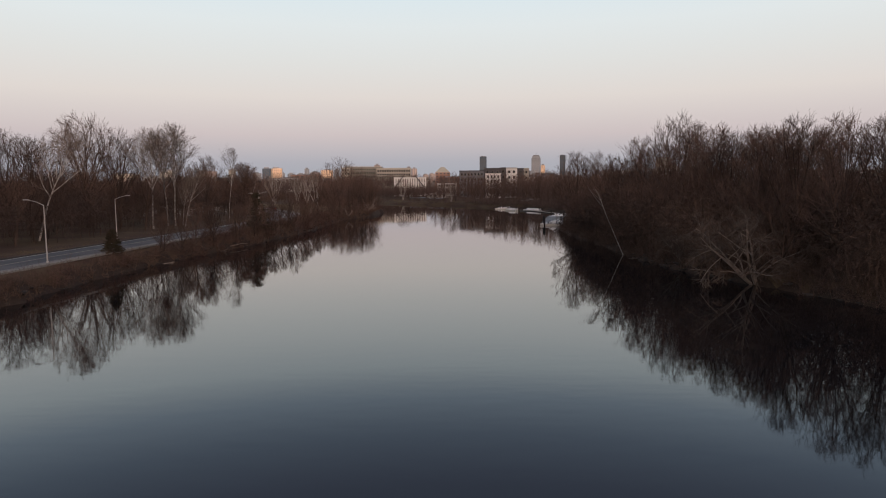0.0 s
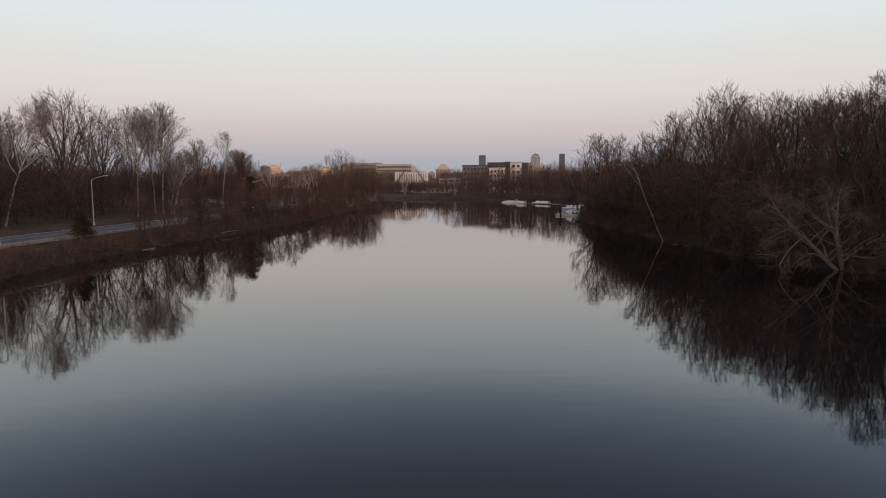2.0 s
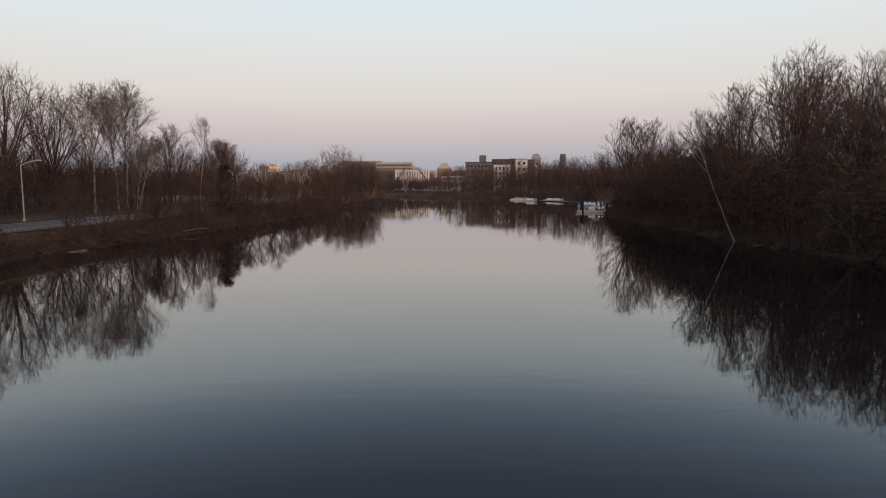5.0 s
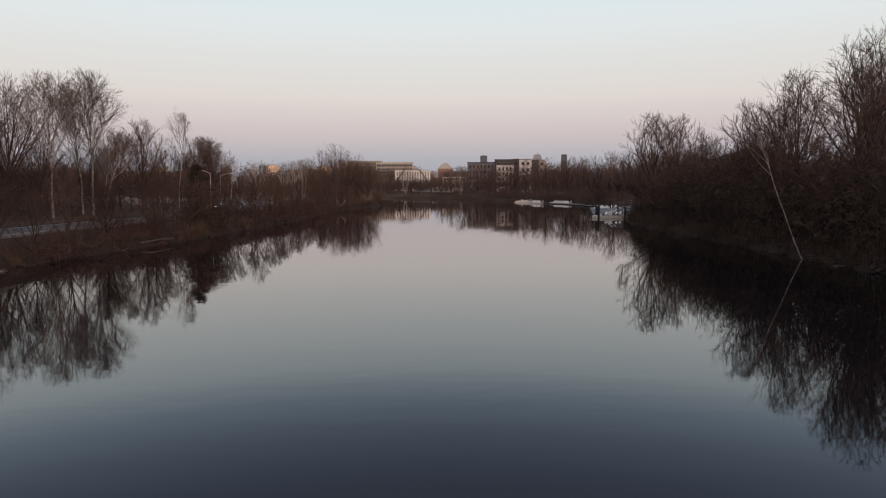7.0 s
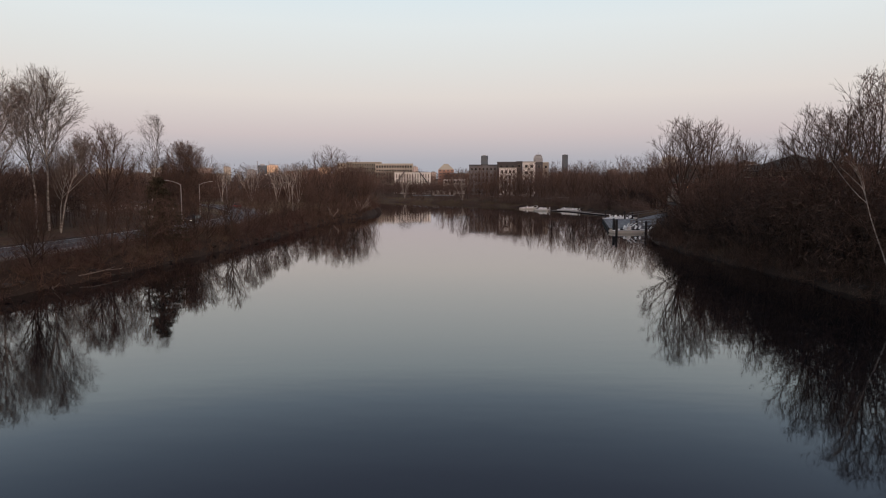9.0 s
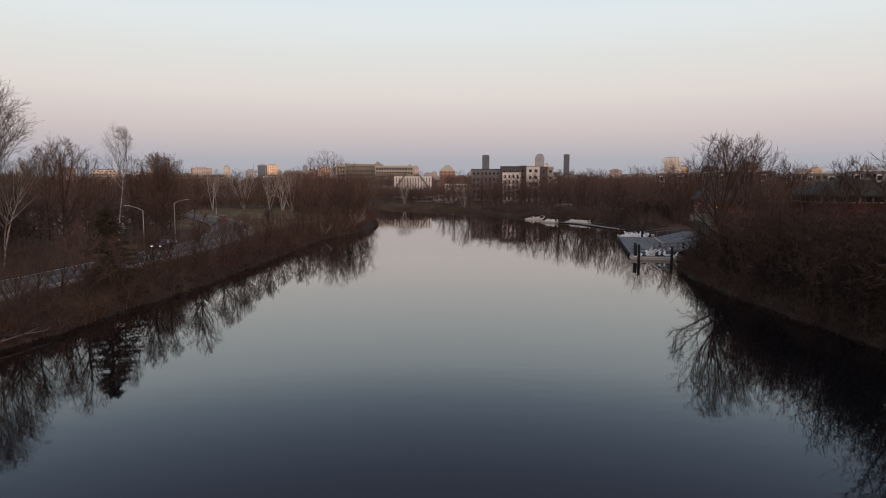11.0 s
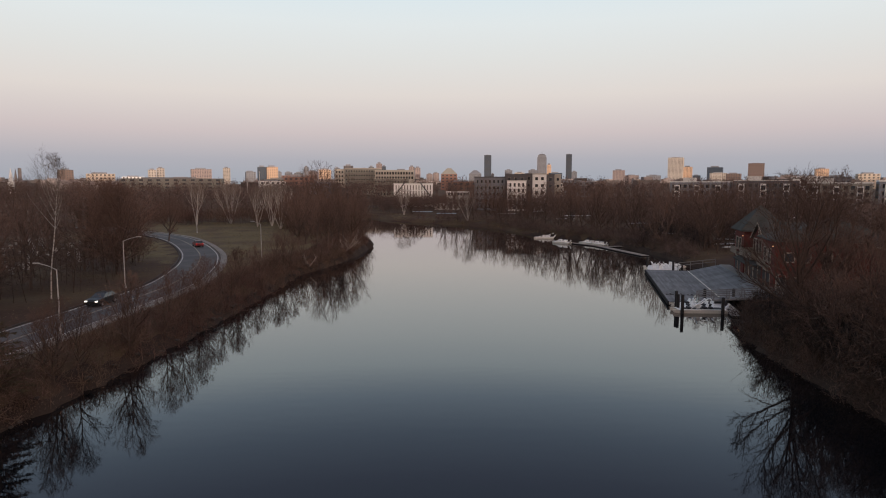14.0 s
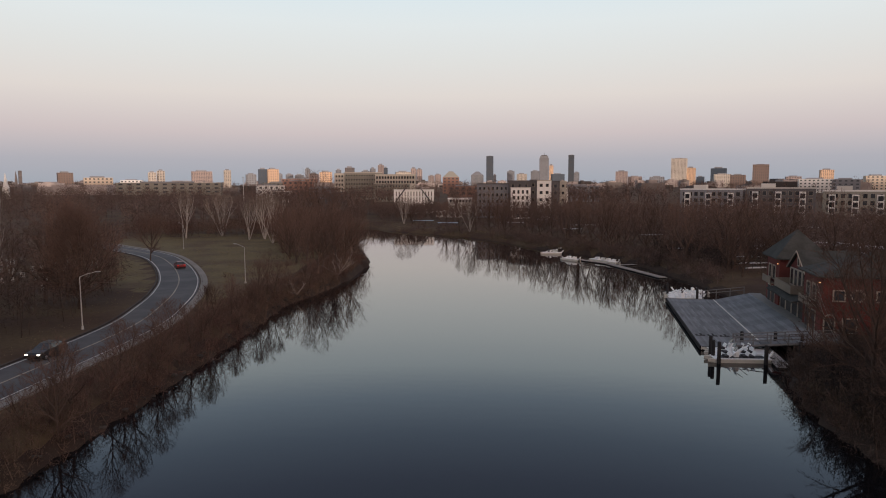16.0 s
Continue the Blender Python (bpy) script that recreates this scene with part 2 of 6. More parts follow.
# ---- mesh helpers ----
def mesh_of(name, verts, faces, mat, smooth=False):
    me = bpy.data.meshes.new(name)
    me.from_pydata([tuple(v) for v in verts] if not isinstance(verts, np.ndarray) else verts.tolist(), [], faces if not isinstance(faces, np.ndarray) else faces.tolist())
    me.materials.append(mat)
    if smooth:
        me.shade_smooth()
    me.update()
    return me


def part(name, bm, mat, parent, label=""):
    """Links a bmesh or a mesh as one object under a thing or a part."""
    if isinstance(bm, bmesh.types.BMesh):
        me = bpy.data.meshes.new(name)
        bmesh.ops.recalc_face_normals(bm, faces=bm.faces)
        bm.to_mesh(me)
        bm.free()
        me.materials.append(mat)
    else:
        me = bm
    ob = new(name, me)
    ob.parent = parent
    if label:
        tagged(ob, label)
    return ob


def thing(name, m, label, category, group="", kind=""):
    ob = new(name)
    ob.matrix_world = m
    return tagged(ob, label, category, group, kind)


def add_box(bm, x0, x1, y0, y1, z0, z1, bevel=0.0):
    r = bmesh.ops.create_cube(bm, size=1, matrix=Matrix.Translation(((x0 + x1) / 2, (y0 + y1) / 2, (z0 + z1) / 2)) @ Matrix.Diagonal((x1 - x0, y1 - y0, z1 - z0, 1)))
    if bevel:
        edges = list({e for v in r["verts"] for e in v.link_edges})
        bmesh.ops.bevel(bm, geom=edges, offset=bevel, segments=1, affect="EDGES")
    return bm


def box(x0, x1, y0, y1, z0, z1, bevel=0.0):
    return add_box(bmesh.new(), x0, x1, y0, y1, z0, z1, bevel)


def add_tube(bm, pts, radii, sides=8, caps=True):
    """A tapered tube along a line of points."""
    rings = []
    for i, p in enumerate(pts):
        p = Vector(p)
        a, b = Vector(pts[max(i - 1, 0)]), Vector(pts[min(i + 1, len(pts) - 1)])
        way = (b - a).normalized()
        side = way.cross(Vector((0.31, 0.95, 0.05))).normalized()
        up = side.cross(way)
        rings.append([bm.verts.new(p + radii[i] * (math.cos(2 * math.pi * k / sides) * side + math.sin(2 * math.pi * k / sides) * up)) for k in range(sides)])
    for r0, r1 in zip(rings, rings[1:]):
        for k in range(sides):
            bm.faces.new((r0[k], r0[(k + 1) % sides], r1[(k + 1) % sides], r1[k]))
    if caps:
        bm.faces.new(rings[0][::-1])
        bm.faces.new(rings[-1])
    return bm


def add_prism(bm, outline, z0, z1):
    lo = [bm.verts.new((x, y, z0)) for x, y in outline]
    hi = [bm.verts.new((x, y, z1)) for x, y in outline]
    n = len(outline)
    for k in range(n):
        bm.faces.new((lo[k], lo[(k + 1) % n], hi[(k + 1) % n], hi[k]))
    bm.faces.new(lo[::-1])
    bm.faces.new(hi)
    return bm


def tubes(P, Q, R0, R1, sides=3):
    """Verts and faces of many straight tapered tubes at once; R1 = None makes pointed spikes."""
    P, Q = np.asarray(P, float), np.asarray(Q, float)
    way = Q - P
    way /= np.maximum(np.linalg.norm(way, axis=1, keepdims=True), 1e-6)
    ref = np.where(np.abs(way[:, 2:3]) > 0.9, np.array([[1.0, 0, 0]]), np.array([[0, 0, 1.0]]))
    s = np.cross(way, ref)
    s /= np.linalg.norm(s, axis=1, keepdims=True)
    u = np.cross(s, way)
    ang = 2 * np.pi * np.arange(sides) / sides
    ring = np.cos(ang)[None, :, None] * s[:, None] + np.sin(ang)[None, :, None] * u[:, None]
    n, k = len(P), sides
    lo = P[:, None] + ring * np.asarray(R0, float)[:, None, None]
    if R1 is None:
        verts = np.concatenate([lo, Q[:, None]], 1).reshape(-1, 3)
        base = (np.arange(n) * (k + 1))[:, None, None]
        one = np.array([[i, (i + 1) % k, k] for i in range(k)])[None]
        return verts, (base + one).reshape(-1, 3)
    hi = Q[:, None] + ring * np.asarray(R1, float)[:, None, None]
    verts = np.concatenate([lo, hi], 1).reshape(-1, 3)
    base = (np.arange(n) * 2 * k)[:, None, None]
    one = np.array([[i, (i + 1) % k, k + (i + 1) % k, k + i] for i in range(k)])[None]
    return verts, (base + one).reshape(-1, 4)


def joined(name, pieces, mat):
    verts, faces, at = [], [], 0
    for v, f in pieces:
        verts.append(v)
        faces += (f + at).tolist()
        at += len(v)
    return mesh_of(name, np.concatenate(verts), faces, mat)


# ---- the plan: the river, the road and the ground between them ----
RIVER = [
    (-46, -500), (-44, -60), (-40, 20), (-38.5, 60), (-39.8, 76), (-39.3, 92), (-37.6, 104), (-36.4, 112), (-34.7, 120), (-33.7, 132), (-32.7, 145), (-32.1, 158),
    (-31.9, 172), (-31.6, 184), (-31.8, 198), (-31.6, 208), (-29.8, 214), (-27.4, 224), (-26.0, 236), (-25.2, 256), (-27, 274), (-32, 296), (-42, 320), (-54, 346), (-70, 372),
    (-70, 392), (-58, 402), (-46, 401), (-29, 372), (-14, 360), (2, 344), (15, 321), (20, 305), (24.5, 295), (33, 284), (39.5, 269), (43, 252), (44.5, 238), (46, 222),
    (46.5, 210), (44.5, 198), (42.2, 188), (39.5, 179), (36.5, 174.5), (33.8, 170), (30.8, 163), (28.6, 155.5), (28.2, 147), (28.2, 137), (28.6, 128), (29.4, 116), (29.8, 104),
    (30.2, 92), (31.8, 82), (34.6, 73), (37.5, 65), (40.2, 58), (43, 30), (46, 0), (50, -60), (58, -500),
]
ROAD = [(-52, -200), (-50, -60), (-48.4, 30), (-47.7, 76), (-46.9, 95), (-46.0, 118), (-45.5, 140), (-45.0, 160), (-44.7, 174), (-45.3, 184), (-47.4, 194), (-51.2, 208), (-57.8, 225), (-68.8, 246), (-81, 264), (-98, 280), (-131, 306), (-180, 328)]


def river_distance(x, y):
    """Metres inland from the waterline; negative in the river."""
    x, y = np.asarray(x, float), np.asarray(y, float)
    best, inside = np.full(x.shape, 1e9), np.zeros(x.shape, bool)
    for (ax, ay), (bx, by) in zip(RIVER, RIVER[1:] + RIVER[:1]):
        dx, dy = bx - ax, by - ay
        k = np.clip(((x - ax) * dx + (y - ay) * dy) / (dx * dx + dy * dy), 0, 1)
        best = np.minimum(best, np.hypot(x - ax - k * dx, y - ay - k * dy))
        inside ^= ((ay > y) != (by > y)) & (x < dx * (y - ay) / (dy if dy else 1e-9) + ax)
    return np.where(inside, -best, best)


def line_distance(line, x, y):
    x, y = np.asarray(x, float), np.asarray(y, float)
    best = np.full(x.shape, 1e9)
    for (ax, ay), (bx, by) in zip(line, line[1:]):
        dx, dy = bx - ax, by - ay
        k = np.clip(((x - ax) * dx + (y - ay) * dy) / (dx * dx + dy * dy), 0, 1)
        best = np.minimum(best, np.hypot(x - ax - k * dx, y - ay - k * dy))
    return best


def road_level(y):
    """The level of the parkway along the river."""
    return np.interp(y, [-200, 80, 110, 140, 200], [1.9, 2.3, 2.25, 2.05, 2.0])


def height(x, y):
    x, y = np.asarray(x, float), np.asarray(y, float)
    d = river_distance(x, y)
    d = d + np.where(np.abs(d) < 9, 0.30 * np.sin(1.1 * x + 0.8 * y) + 0.28 * np.sin(1.9 * y - 0.7 * x), 0)
    wob = 0.5 * np.sin(x * 0.31 + 1.7 * np.sin(y * 0.17)) + 0.5 * np.sin(y * 0.43 + 1.3 * np.sin(x * 0.23))
    level = np.where(x < 0, np.where(y < 300, road_level(y) - 0.1, 1.6), 2.0)
    k = np.clip((d + 0.15 * wob) / np.where((x < 0) & (y < 240), 3.4, 6.5), 0, 1)
    rise = 0.35 * np.clip(d / 0.4, 0, 1) + (level - 0.35) * (1 - (1 - k) ** 1.7)
    off = np.clip((line_distance(ROAD, x, y) - 7) / 6, 0, 1)
    rise = rise + 0.18 * wob * np.clip((d - 1) / 5, 0, 1) * np.where(x < 0, off, 1)
    rise += np.where(x < 0, np.clip((line_distance(ROAD, x, y) - 14) / 60, 0, 1) * np.where(y < 270, 2.0, 0), 0)
    rise += 6.0 * np.clip((y - 440) / 360, 0, 1)
    bed = np.clip(d * 0.5, -1.8, 0)
    z = np.where(d > 0, rise, bed)
    # Unseen ridge added behind the camera to keep low sun off the banks.
    ridge = 60 * np.clip((-y - 170) / 130, 0, 1) ** 1.4
    return np.where(d > 0, np.maximum(z, ridge), z) + np.where(d <= 0, ridge, 0)


def spaced(edges):
    out = [np.arange(a, b, s) for a, b, s in edges]
    return np.unique(np.concatenate(out))


gx = spaced([(-4900, -900, 500), (-900, -300, 60), (-300, -120, 15), (-120, -60, 4), (-60, 62, 1.25), (62, 130, 4), (130, 300, 17), (300, 900, 60), (900, 4901, 500)])
gy = spaced([(-1500, -400, 220), (-400, -40, 20), (-40, 40, 6), (40, 262, 1.6), (262, 440, 3), (440, 900, 46), (900, 4901, 500)])
GX, GY = np.meshgrid(gx, gy)
GZ = height(GX, GY)
nx, ny = len(gx), len(gy)
idx = np.arange(nx * ny).reshape(ny, nx)
quads = np.stack([idx[:-1, :-1], idx[:-1, 1:], idx[1:, 1:], idx[1:, :-1]], -1).reshape(-1, 4)
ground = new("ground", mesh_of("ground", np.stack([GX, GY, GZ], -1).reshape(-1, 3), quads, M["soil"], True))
ground.data.materials.append(M["lawn"])
FX, FY = (GX[:-1, :-1] + GX[1:, 1:]) / 2, (GY[:-1, :-1] + GY[1:, 1:]) / 2
f_river, f_road = river_distance(FX, FY), line_distance(ROAD, FX, FY)
ragged = 1.5 * np.sin(FX * 0.9 + FY * 0.4) + 1.5 * np.sin(FY * 0.7 - FX * 0.3)
lawn = (FX < -36) & (FX > -118) & (FY > 196) & (FY < 338 + ragged) & (f_river > 7 + ragged) & (f_road > 5) & (FX > -46 - 0.95 * (FY - 196))
# Ground faces along the waterline take a darker soil colour.
ground.data.materials.append(M["bank_edge"])
bank_edge = (f_river > -3) & (f_river < 1.3 + 0.25 * ragged) & (FY < 300)
ground.data.polygons.foreach_set("material_index", np.where(bank_edge, 2, lawn).reshape(-1).astype(np.int32))
tagged(ground, "brown leaf litter and dead winter grass on low river banks", "ground", kind="structure")

water = new("water", mesh_of("water", [(-600, -520, 0), (400, -520, 0), (400, 620, 0), (-600, 620, 0)], [(0, 1, 2, 3)], M["water"]))
tagged(water, "calm dark river reflecting the evening sky", "river", kind="structure")


# ---- the road ----
def smooth_line(line, step=2.0):
    """Points and unit normals (to the right of the way) along a rounded line."""
    pts = []
    P = [Vector((*p, 0)) for p in line]
    for i in range(1, len(P) - 2):
        a, b, c, d = P[i - 1], P[i], P[i + 1], P[i + 2]
        n = max(2, int((c - b).length / step))
        for k in range(n):
            t = k / n
            pts.append(0.5 * (2 * b + (c - a) * t + (2 * a - 5 * b + 4 * c - d) * t * t + (3 * b - a - 3 * c + d) * t ** 3))
    pts.append(P[-2])
    out = []
    for i, p in enumerate(pts):
        w = (pts[min(i + 1, len(pts) - 1)] - pts[max(i - 1, 0)]).normalized()
        out.append((p, Vector((w.y, -w.x, 0))))
    return out


ROAD_Z = 0.0
LINE = smooth_line(ROAD)


def strip(a, b, z, thick, keep=None):
    """A band along the road from a to b metres right of its middle."""
    bm = bmesh.new()
    last = None
    for i, (p, n) in enumerate(LINE):
        row = [bm.verts.new((p + n * q) + Vector((0, 0, h + float(road_level(p.y))))) for q, h in ((a, z - thick), (a, z), (b, z), (b, z - thick))]
        if last and (keep is None or keep(i)):
            for k in range(3):
                bm.faces.new((last[k], row[k], row[k + 1], last[k + 1]))
        last = row
    bmesh.ops.delete(bm, geom=[v for v in bm.verts if not v.link_faces], context="VERTS")
    return bm


road = thing("road", Matrix(), "grey asphalt parkway bending away from the river", "road", kind="structure")
part("carriageway", strip(-3.7, 3.7, ROAD_Z, 0.6), M["asphalt"], road)
part("edge_line", strip(-3.45, -3.27, ROAD_Z + 0.012, 0.012), M["paint_white"], road, "white painted edge line")
part("edge_line", strip(3.27, 3.45, ROAD_Z + 0.012, 0.012), M["paint_white"], road, "white painted edge line")
part("centre_line", strip(-0.10, 0.10, ROAD_Z + 0.012, 0.012), M["paint_yellow"], road, "worn yellow centre line")
part("kerb", strip(3.9, 4.15, ROAD_Z + 0.12, 0.3), M["concrete"], road, "pale stone kerb")
part("kerb", strip(-4.15, -3.9, ROAD_Z + 0.13, 0.5), M["stone"], road, "stone kerb")
pavement = tagged(new("pavement"), "pale concrete footpath along the parkway kerb", "footpath", kind="structure")
part("slab", strip(4.2, 5.1, ROAD_Z + 0.10, 0.25), M["concrete"], pavement)


# ---- trees ----
def grow(seed, tall, limbs, rise, spread, bare, stems=1, twigs=(6, 6, 6), lean=0.0, fine=1.0, droop=0.0, girth=1.0):
    """Tubes of the trunk and limbs, and of the crown with its pointed twigs, of a bare tree."""
    rnd = random.Random(seed)
    thick, thin, tips = [], [], []

    def turned(way, angle, up=0.0):
        side = Vector((rnd.gauss(0, 1), rnd.gauss(0, 1), rnd.gauss(0, 1))).cross(way).normalized()
        w = (way * math.cos(angle) + side * math.sin(angle)).normalized()
        w.z += up
        return w.normalized()

    def limb(p, way, length, r, level, parts):
        pts, w = [p], way
        for i in range(parts):
            w = turned(w, rnd.uniform(0.04, 0.2), 0.05 if level else 0.02)
            if droop and level:
                w = (w + Vector((0, 0, -droop * level * 0.2))).normalized()
            pts.append(pts[-1] + w * length / parts)
        rr = [r * (1 - 0.72 * i / parts) for i in range(parts + 1)]
        for i in range(parts):
            (thick if level <= 1 else thin).append((pts[i], pts[i + 1], rr[i], rr[i + 1]))
        return pts, rr

    def along(pts, t):
        f = min(t * (len(pts) - 1), len(pts) - 1.001)
        i = int(f)
        return pts[i].lerp(pts[i + 1], f - i), (pts[i + 1] - pts[i]).normalized()

    for s in range(stems):
        a = 2 * math.pi * (s + rnd.random() * 0.5) / stems
        tilt = lean if stems == 1 else rnd.uniform(0.05, 0.50)
        way = Vector((math.cos(a) * tilt, math.sin(a) * tilt, 1)).normalized()
        foot = Vector((0, 0, -0.4)) + (Vector((math.cos(a), math.sin(a), 0)) * 0.05 if stems > 1 else Vector())
        h = tall * (rnd.uniform(0.8, 1.0) if stems > 1 else 1)
        base = (0.016 * tall / math.sqrt(stems) + 0.05) * girth
        trunk, _ = limb(foot, way, h * 0.93, base, 0, 7)
        for n in range(limbs):
            t = bare + (1 - bare) * (n + rnd.random()) / limbs
            p, w = along(trunk, t)
            reach = spread * h * (1.05 - 0.75 * ((t - bare) / (1 - bare))) * rnd.uniform(0.75, 1.15)
            pts1, r1 = limb(p, turned(w, rise * rnd.uniform(0.75, 1.25)), reach, base * (1.05 - t) * 0.55 + 0.02, 1, 4)
            for k in range(twigs[0]):
                t1 = 0.25 + 0.75 * (k + rnd.random()) / twigs[0]
                p1, w1 = along(pts1, t1)
                pts2, _ = limb(p1, turned(w1, rnd.uniform(0.45, 0.95), 0.04), reach * rnd.uniform(0.28, 0.48) * (1.25 - 0.5 * t1), 0.035 * fine, 2, 2)
                for j in range(twigs[1]):
                    p2, w2 = along(pts2, 0.2 + 0.8 * (j + rnd.random()) / twigs[1])
                    w3 = turned(w2, rnd.uniform(0.35, 0.8), 0.08 - droop * 0.3)
                    q3 = p2 + w3 * reach * rnd.uniform(0.12, 0.24)
                    tips.append((p2, q3, 0.024 * fine))
                    for i in range(twigs[2]):
                        p4 = p2.lerp(q3, (i + 0.5 + 0.5 * rnd.random()) / twigs[2])
                        tips.append((p4, p4 + turned(w3, rnd.uniform(0.3, 0.95), 0.06 - droop * 0.3) * rnd.uniform(0.35, 0.95) * (0.6 + tall / 32), 0.014 * fine))
    return thick, thin, tips


def branching(seed, tall, bare, width, counts, fine=1.0, girth=1.0, wide=0.95, steep=0.25, stems=1, tilt=0.0, sprig=1.0, lift=0.08, top=0.62):
    """A bare broadleaf tree: a stem, rising limbs, branches, side shoots and fine twigs that fill a rounded crown.
    counts: limbs a stem, branches a limb, shoots a branch, twigs a shoot; wide and steep: the limbs' angle to the stem at the crown's foot and top."""
    g = np.random.default_rng(seed)
    thick, thin, sprigs = [], [], []
    mid = np.array([0, 0, tall * (1 + bare) / 2])
    size = np.array([width * tall, width * tall, tall * (1 - bare) / 2])

    def unit(v):
        return v / np.maximum(np.linalg.norm(v, axis=-1, keepdims=True), 1e-6)

    def sweep(p, d, length, steps, up, wob):
        """Many bent lines at once, each turning a little upwards on its way."""
        pts, ways = [p], [d]
        for _ in range(steps):
            d = unit(d + np.array([0, 0, up]) + g.normal(0, wob, d.shape))
            p = p + d * (length / steps)[:, None]
            pts.append(p), ways.append(d)
        return np.stack(pts, 1), np.stack(ways, 1)

    def shoots(pts, ways, count, t0, angle0, angle1):
        """Feet, ways and places along the parent of side shoots on every line."""
        n, s = len(pts), pts.shape[1] - 1
        t = t0 + (1 - t0) * (np.arange(count)[None] + g.uniform(0, 1, (n, count))) / count
        f = np.minimum(t * s, s - 1e-3)
        k = f.astype(int)
        rows = np.arange(n)[:, None]
        a, b = pts[rows, k], pts[rows, k + 1]
        p = a + (b - a) * (f - k)[..., None]
        w = ways[rows, k + 1]
        side = unit(np.cross(w, g.normal(0, 1, w.shape)))
        ang = g.uniform(angle0, angle1, (n, count))[..., None]
        return p.reshape(-1, 3), unit(w * np.cos(ang) + side * np.sin(ang)).reshape(-1, 3), t.reshape(-1)

    def kept_in(p, d, length, slack=1.04):
        """Shortens what would grow out of the crown's rounded outline."""
        far = np.linalg.norm((p + d * length[:, None] - mid) / size, axis=1)
        return np.maximum(length * np.where(far > slack, np.clip(1 - 1.15 * (far - slack) / far, 0.12, 1), 1), 0.15)

    lumps = g.uniform(0, 6.28, 4)

    def rounded(p, most):
        """Draws what stands out of the crown back to its rounded, slightly lumpy outline."""
        q = (p - mid) / size
        up = np.maximum(q[..., 2], 0)
        r = np.sqrt(q[..., 0] ** 2 + q[..., 1] ** 2 + up ** 2) + 1e-6
        az = np.arctan2(q[..., 1], q[..., 0])
        end = most + 0.05 * np.sin(3 * az + lumps[0]) * np.cos(2.5 * up + lumps[1]) + 0.035 * np.sin(7 * az + lumps[2]) * np.sin(6 * up + lumps[3])
        k = np.where(r > 0.7 * end, (0.7 * end + 0.3 * end * np.tanh((r - 0.7 * end) / (0.3 * end))) / r, 1.0)
        return mid + np.stack([q[..., 0] * k, q[..., 1] * k, np.where(q[..., 2] > 0, q[..., 2] * k, q[..., 2])], -1) * size

    n1, n2, n3, n4 = counts
    base = (0.012 * tall / math.sqrt(stems) + 0.05) * girth
    for s in range(stems):
        turn = 2 * math.pi * (s + g.uniform(0, 0.8)) / stems
        lean = tilt if stems == 1 else g.uniform(0.2, 1.0) * tilt
        d0 = unit(np.array([[math.cos(turn) * lean, math.sin(turn) * lean, 1.0]]))
        h = tall * top * (1 if stems == 1 else g.uniform(0.75, 1.0))
        stem, stem_way = sweep(np.array([[0.0, 0, -0.4]]), d0, np.array([h + 0.4]), 9, 0.02, 0.045)
        r0 = base * np.linspace(1, 0.34, 10) ** 0.9
        thick.append((stem[0], r0))
        k = (np.arange(n1) + g.uniform(0.1, 0.9, n1)) / n1
        foot = min(bare / top, 0.8)
        t = foot + (0.985 - foot) * k
        f = t * 9
        i = np.minimum(f.astype(int), 8)
        p1 = stem[0, i] + (stem[0, i + 1] - stem[0, i]) * (f - i)[:, None]
        around = 2.4 * np.arange(n1) + g.normal(0, 0.4, n1) + turn
        open_by = (wide + (steep - wide) * k) * g.uniform(0.85, 1.15, n1)
        d1 = unit(np.c_[np.cos(around) * np.sin(open_by), np.sin(around) * np.sin(open_by), np.cos(open_by)] + 0.5 * (d0 - np.array([[0, 0, 1.0]])))
        # each limb reaches the crown's outline along its way
        q = (p1 - mid) / size
        e = (d1 + np.array([0, 0, 0.12])) / size
        aa, bb, cc = (e * e).sum(1), (q * e).sum(1), (q * q).sum(1) - 1
        l1 = np.clip((-bb + np.sqrt(np.maximum(bb * bb - aa * cc, 0.0))) / aa, 0.14 * tall, 0.75 * tall) * g.uniform(0.86, 1.02, n1)
        limb, limb_way = sweep(p1, d1, l1, 6, lift, 0.05)
        over = np.linalg.norm((limb[:, -1] - mid) / size, axis=1)
        l1 = l1 * np.where(over > 0.97, np.maximum(1 - 1.1 * (over - 0.97) / over, 0.3), 1)
        limb = p1[:, None] + (limb - p1[:, None]) * np.where(over > 0.97, np.maximum(1 - 1.1 * (over - 0.97) / over, 0.3), 1)[:, None, None]
        limb = rounded(limb, 0.90)
        r1 = np.clip(base * (0.78 - 0.50 * t), 0.03, None)
        for m in range(n1):
            thick.append((limb[m], r1[m] * np.linspace(1, 0.2, 7)))
        own1 = np.repeat(np.arange(n1), n2)
        p2, d2, t2 = shoots(limb, limb_way, n2, 0.24, 0.40, 0.90)
        l2 = kept_in(p2, d2, l1[own1] * (0.66 - 0.36 * t2) * g.uniform(0.75, 1.2, len(p2)))
        br, br_way = sweep(p2, d2, l2, 3, lift * 0.9, 0.07)
        br = rounded(br, 0.98)
        r2 = np.clip(r1[own1] * (0.58 - 0.28 * t2), 0.018 * fine, 0.08)
        for m in range(3):
            thin.append((br[:, m], br[:, m + 1], r2 * (1 - 0.27 * m), r2 * (0.73 - 0.27 * m)))
        own2 = np.repeat(np.arange(len(p2)), n3)
        p3, d3, t3 = shoots(br, br_way, n3, 0.15, 0.40, 0.90)
        l3 = kept_in(p3, d3, l2[own2] * (0.62 - 0.28 * t3) * g.uniform(0.7, 1.25, len(p3)), 1.07)
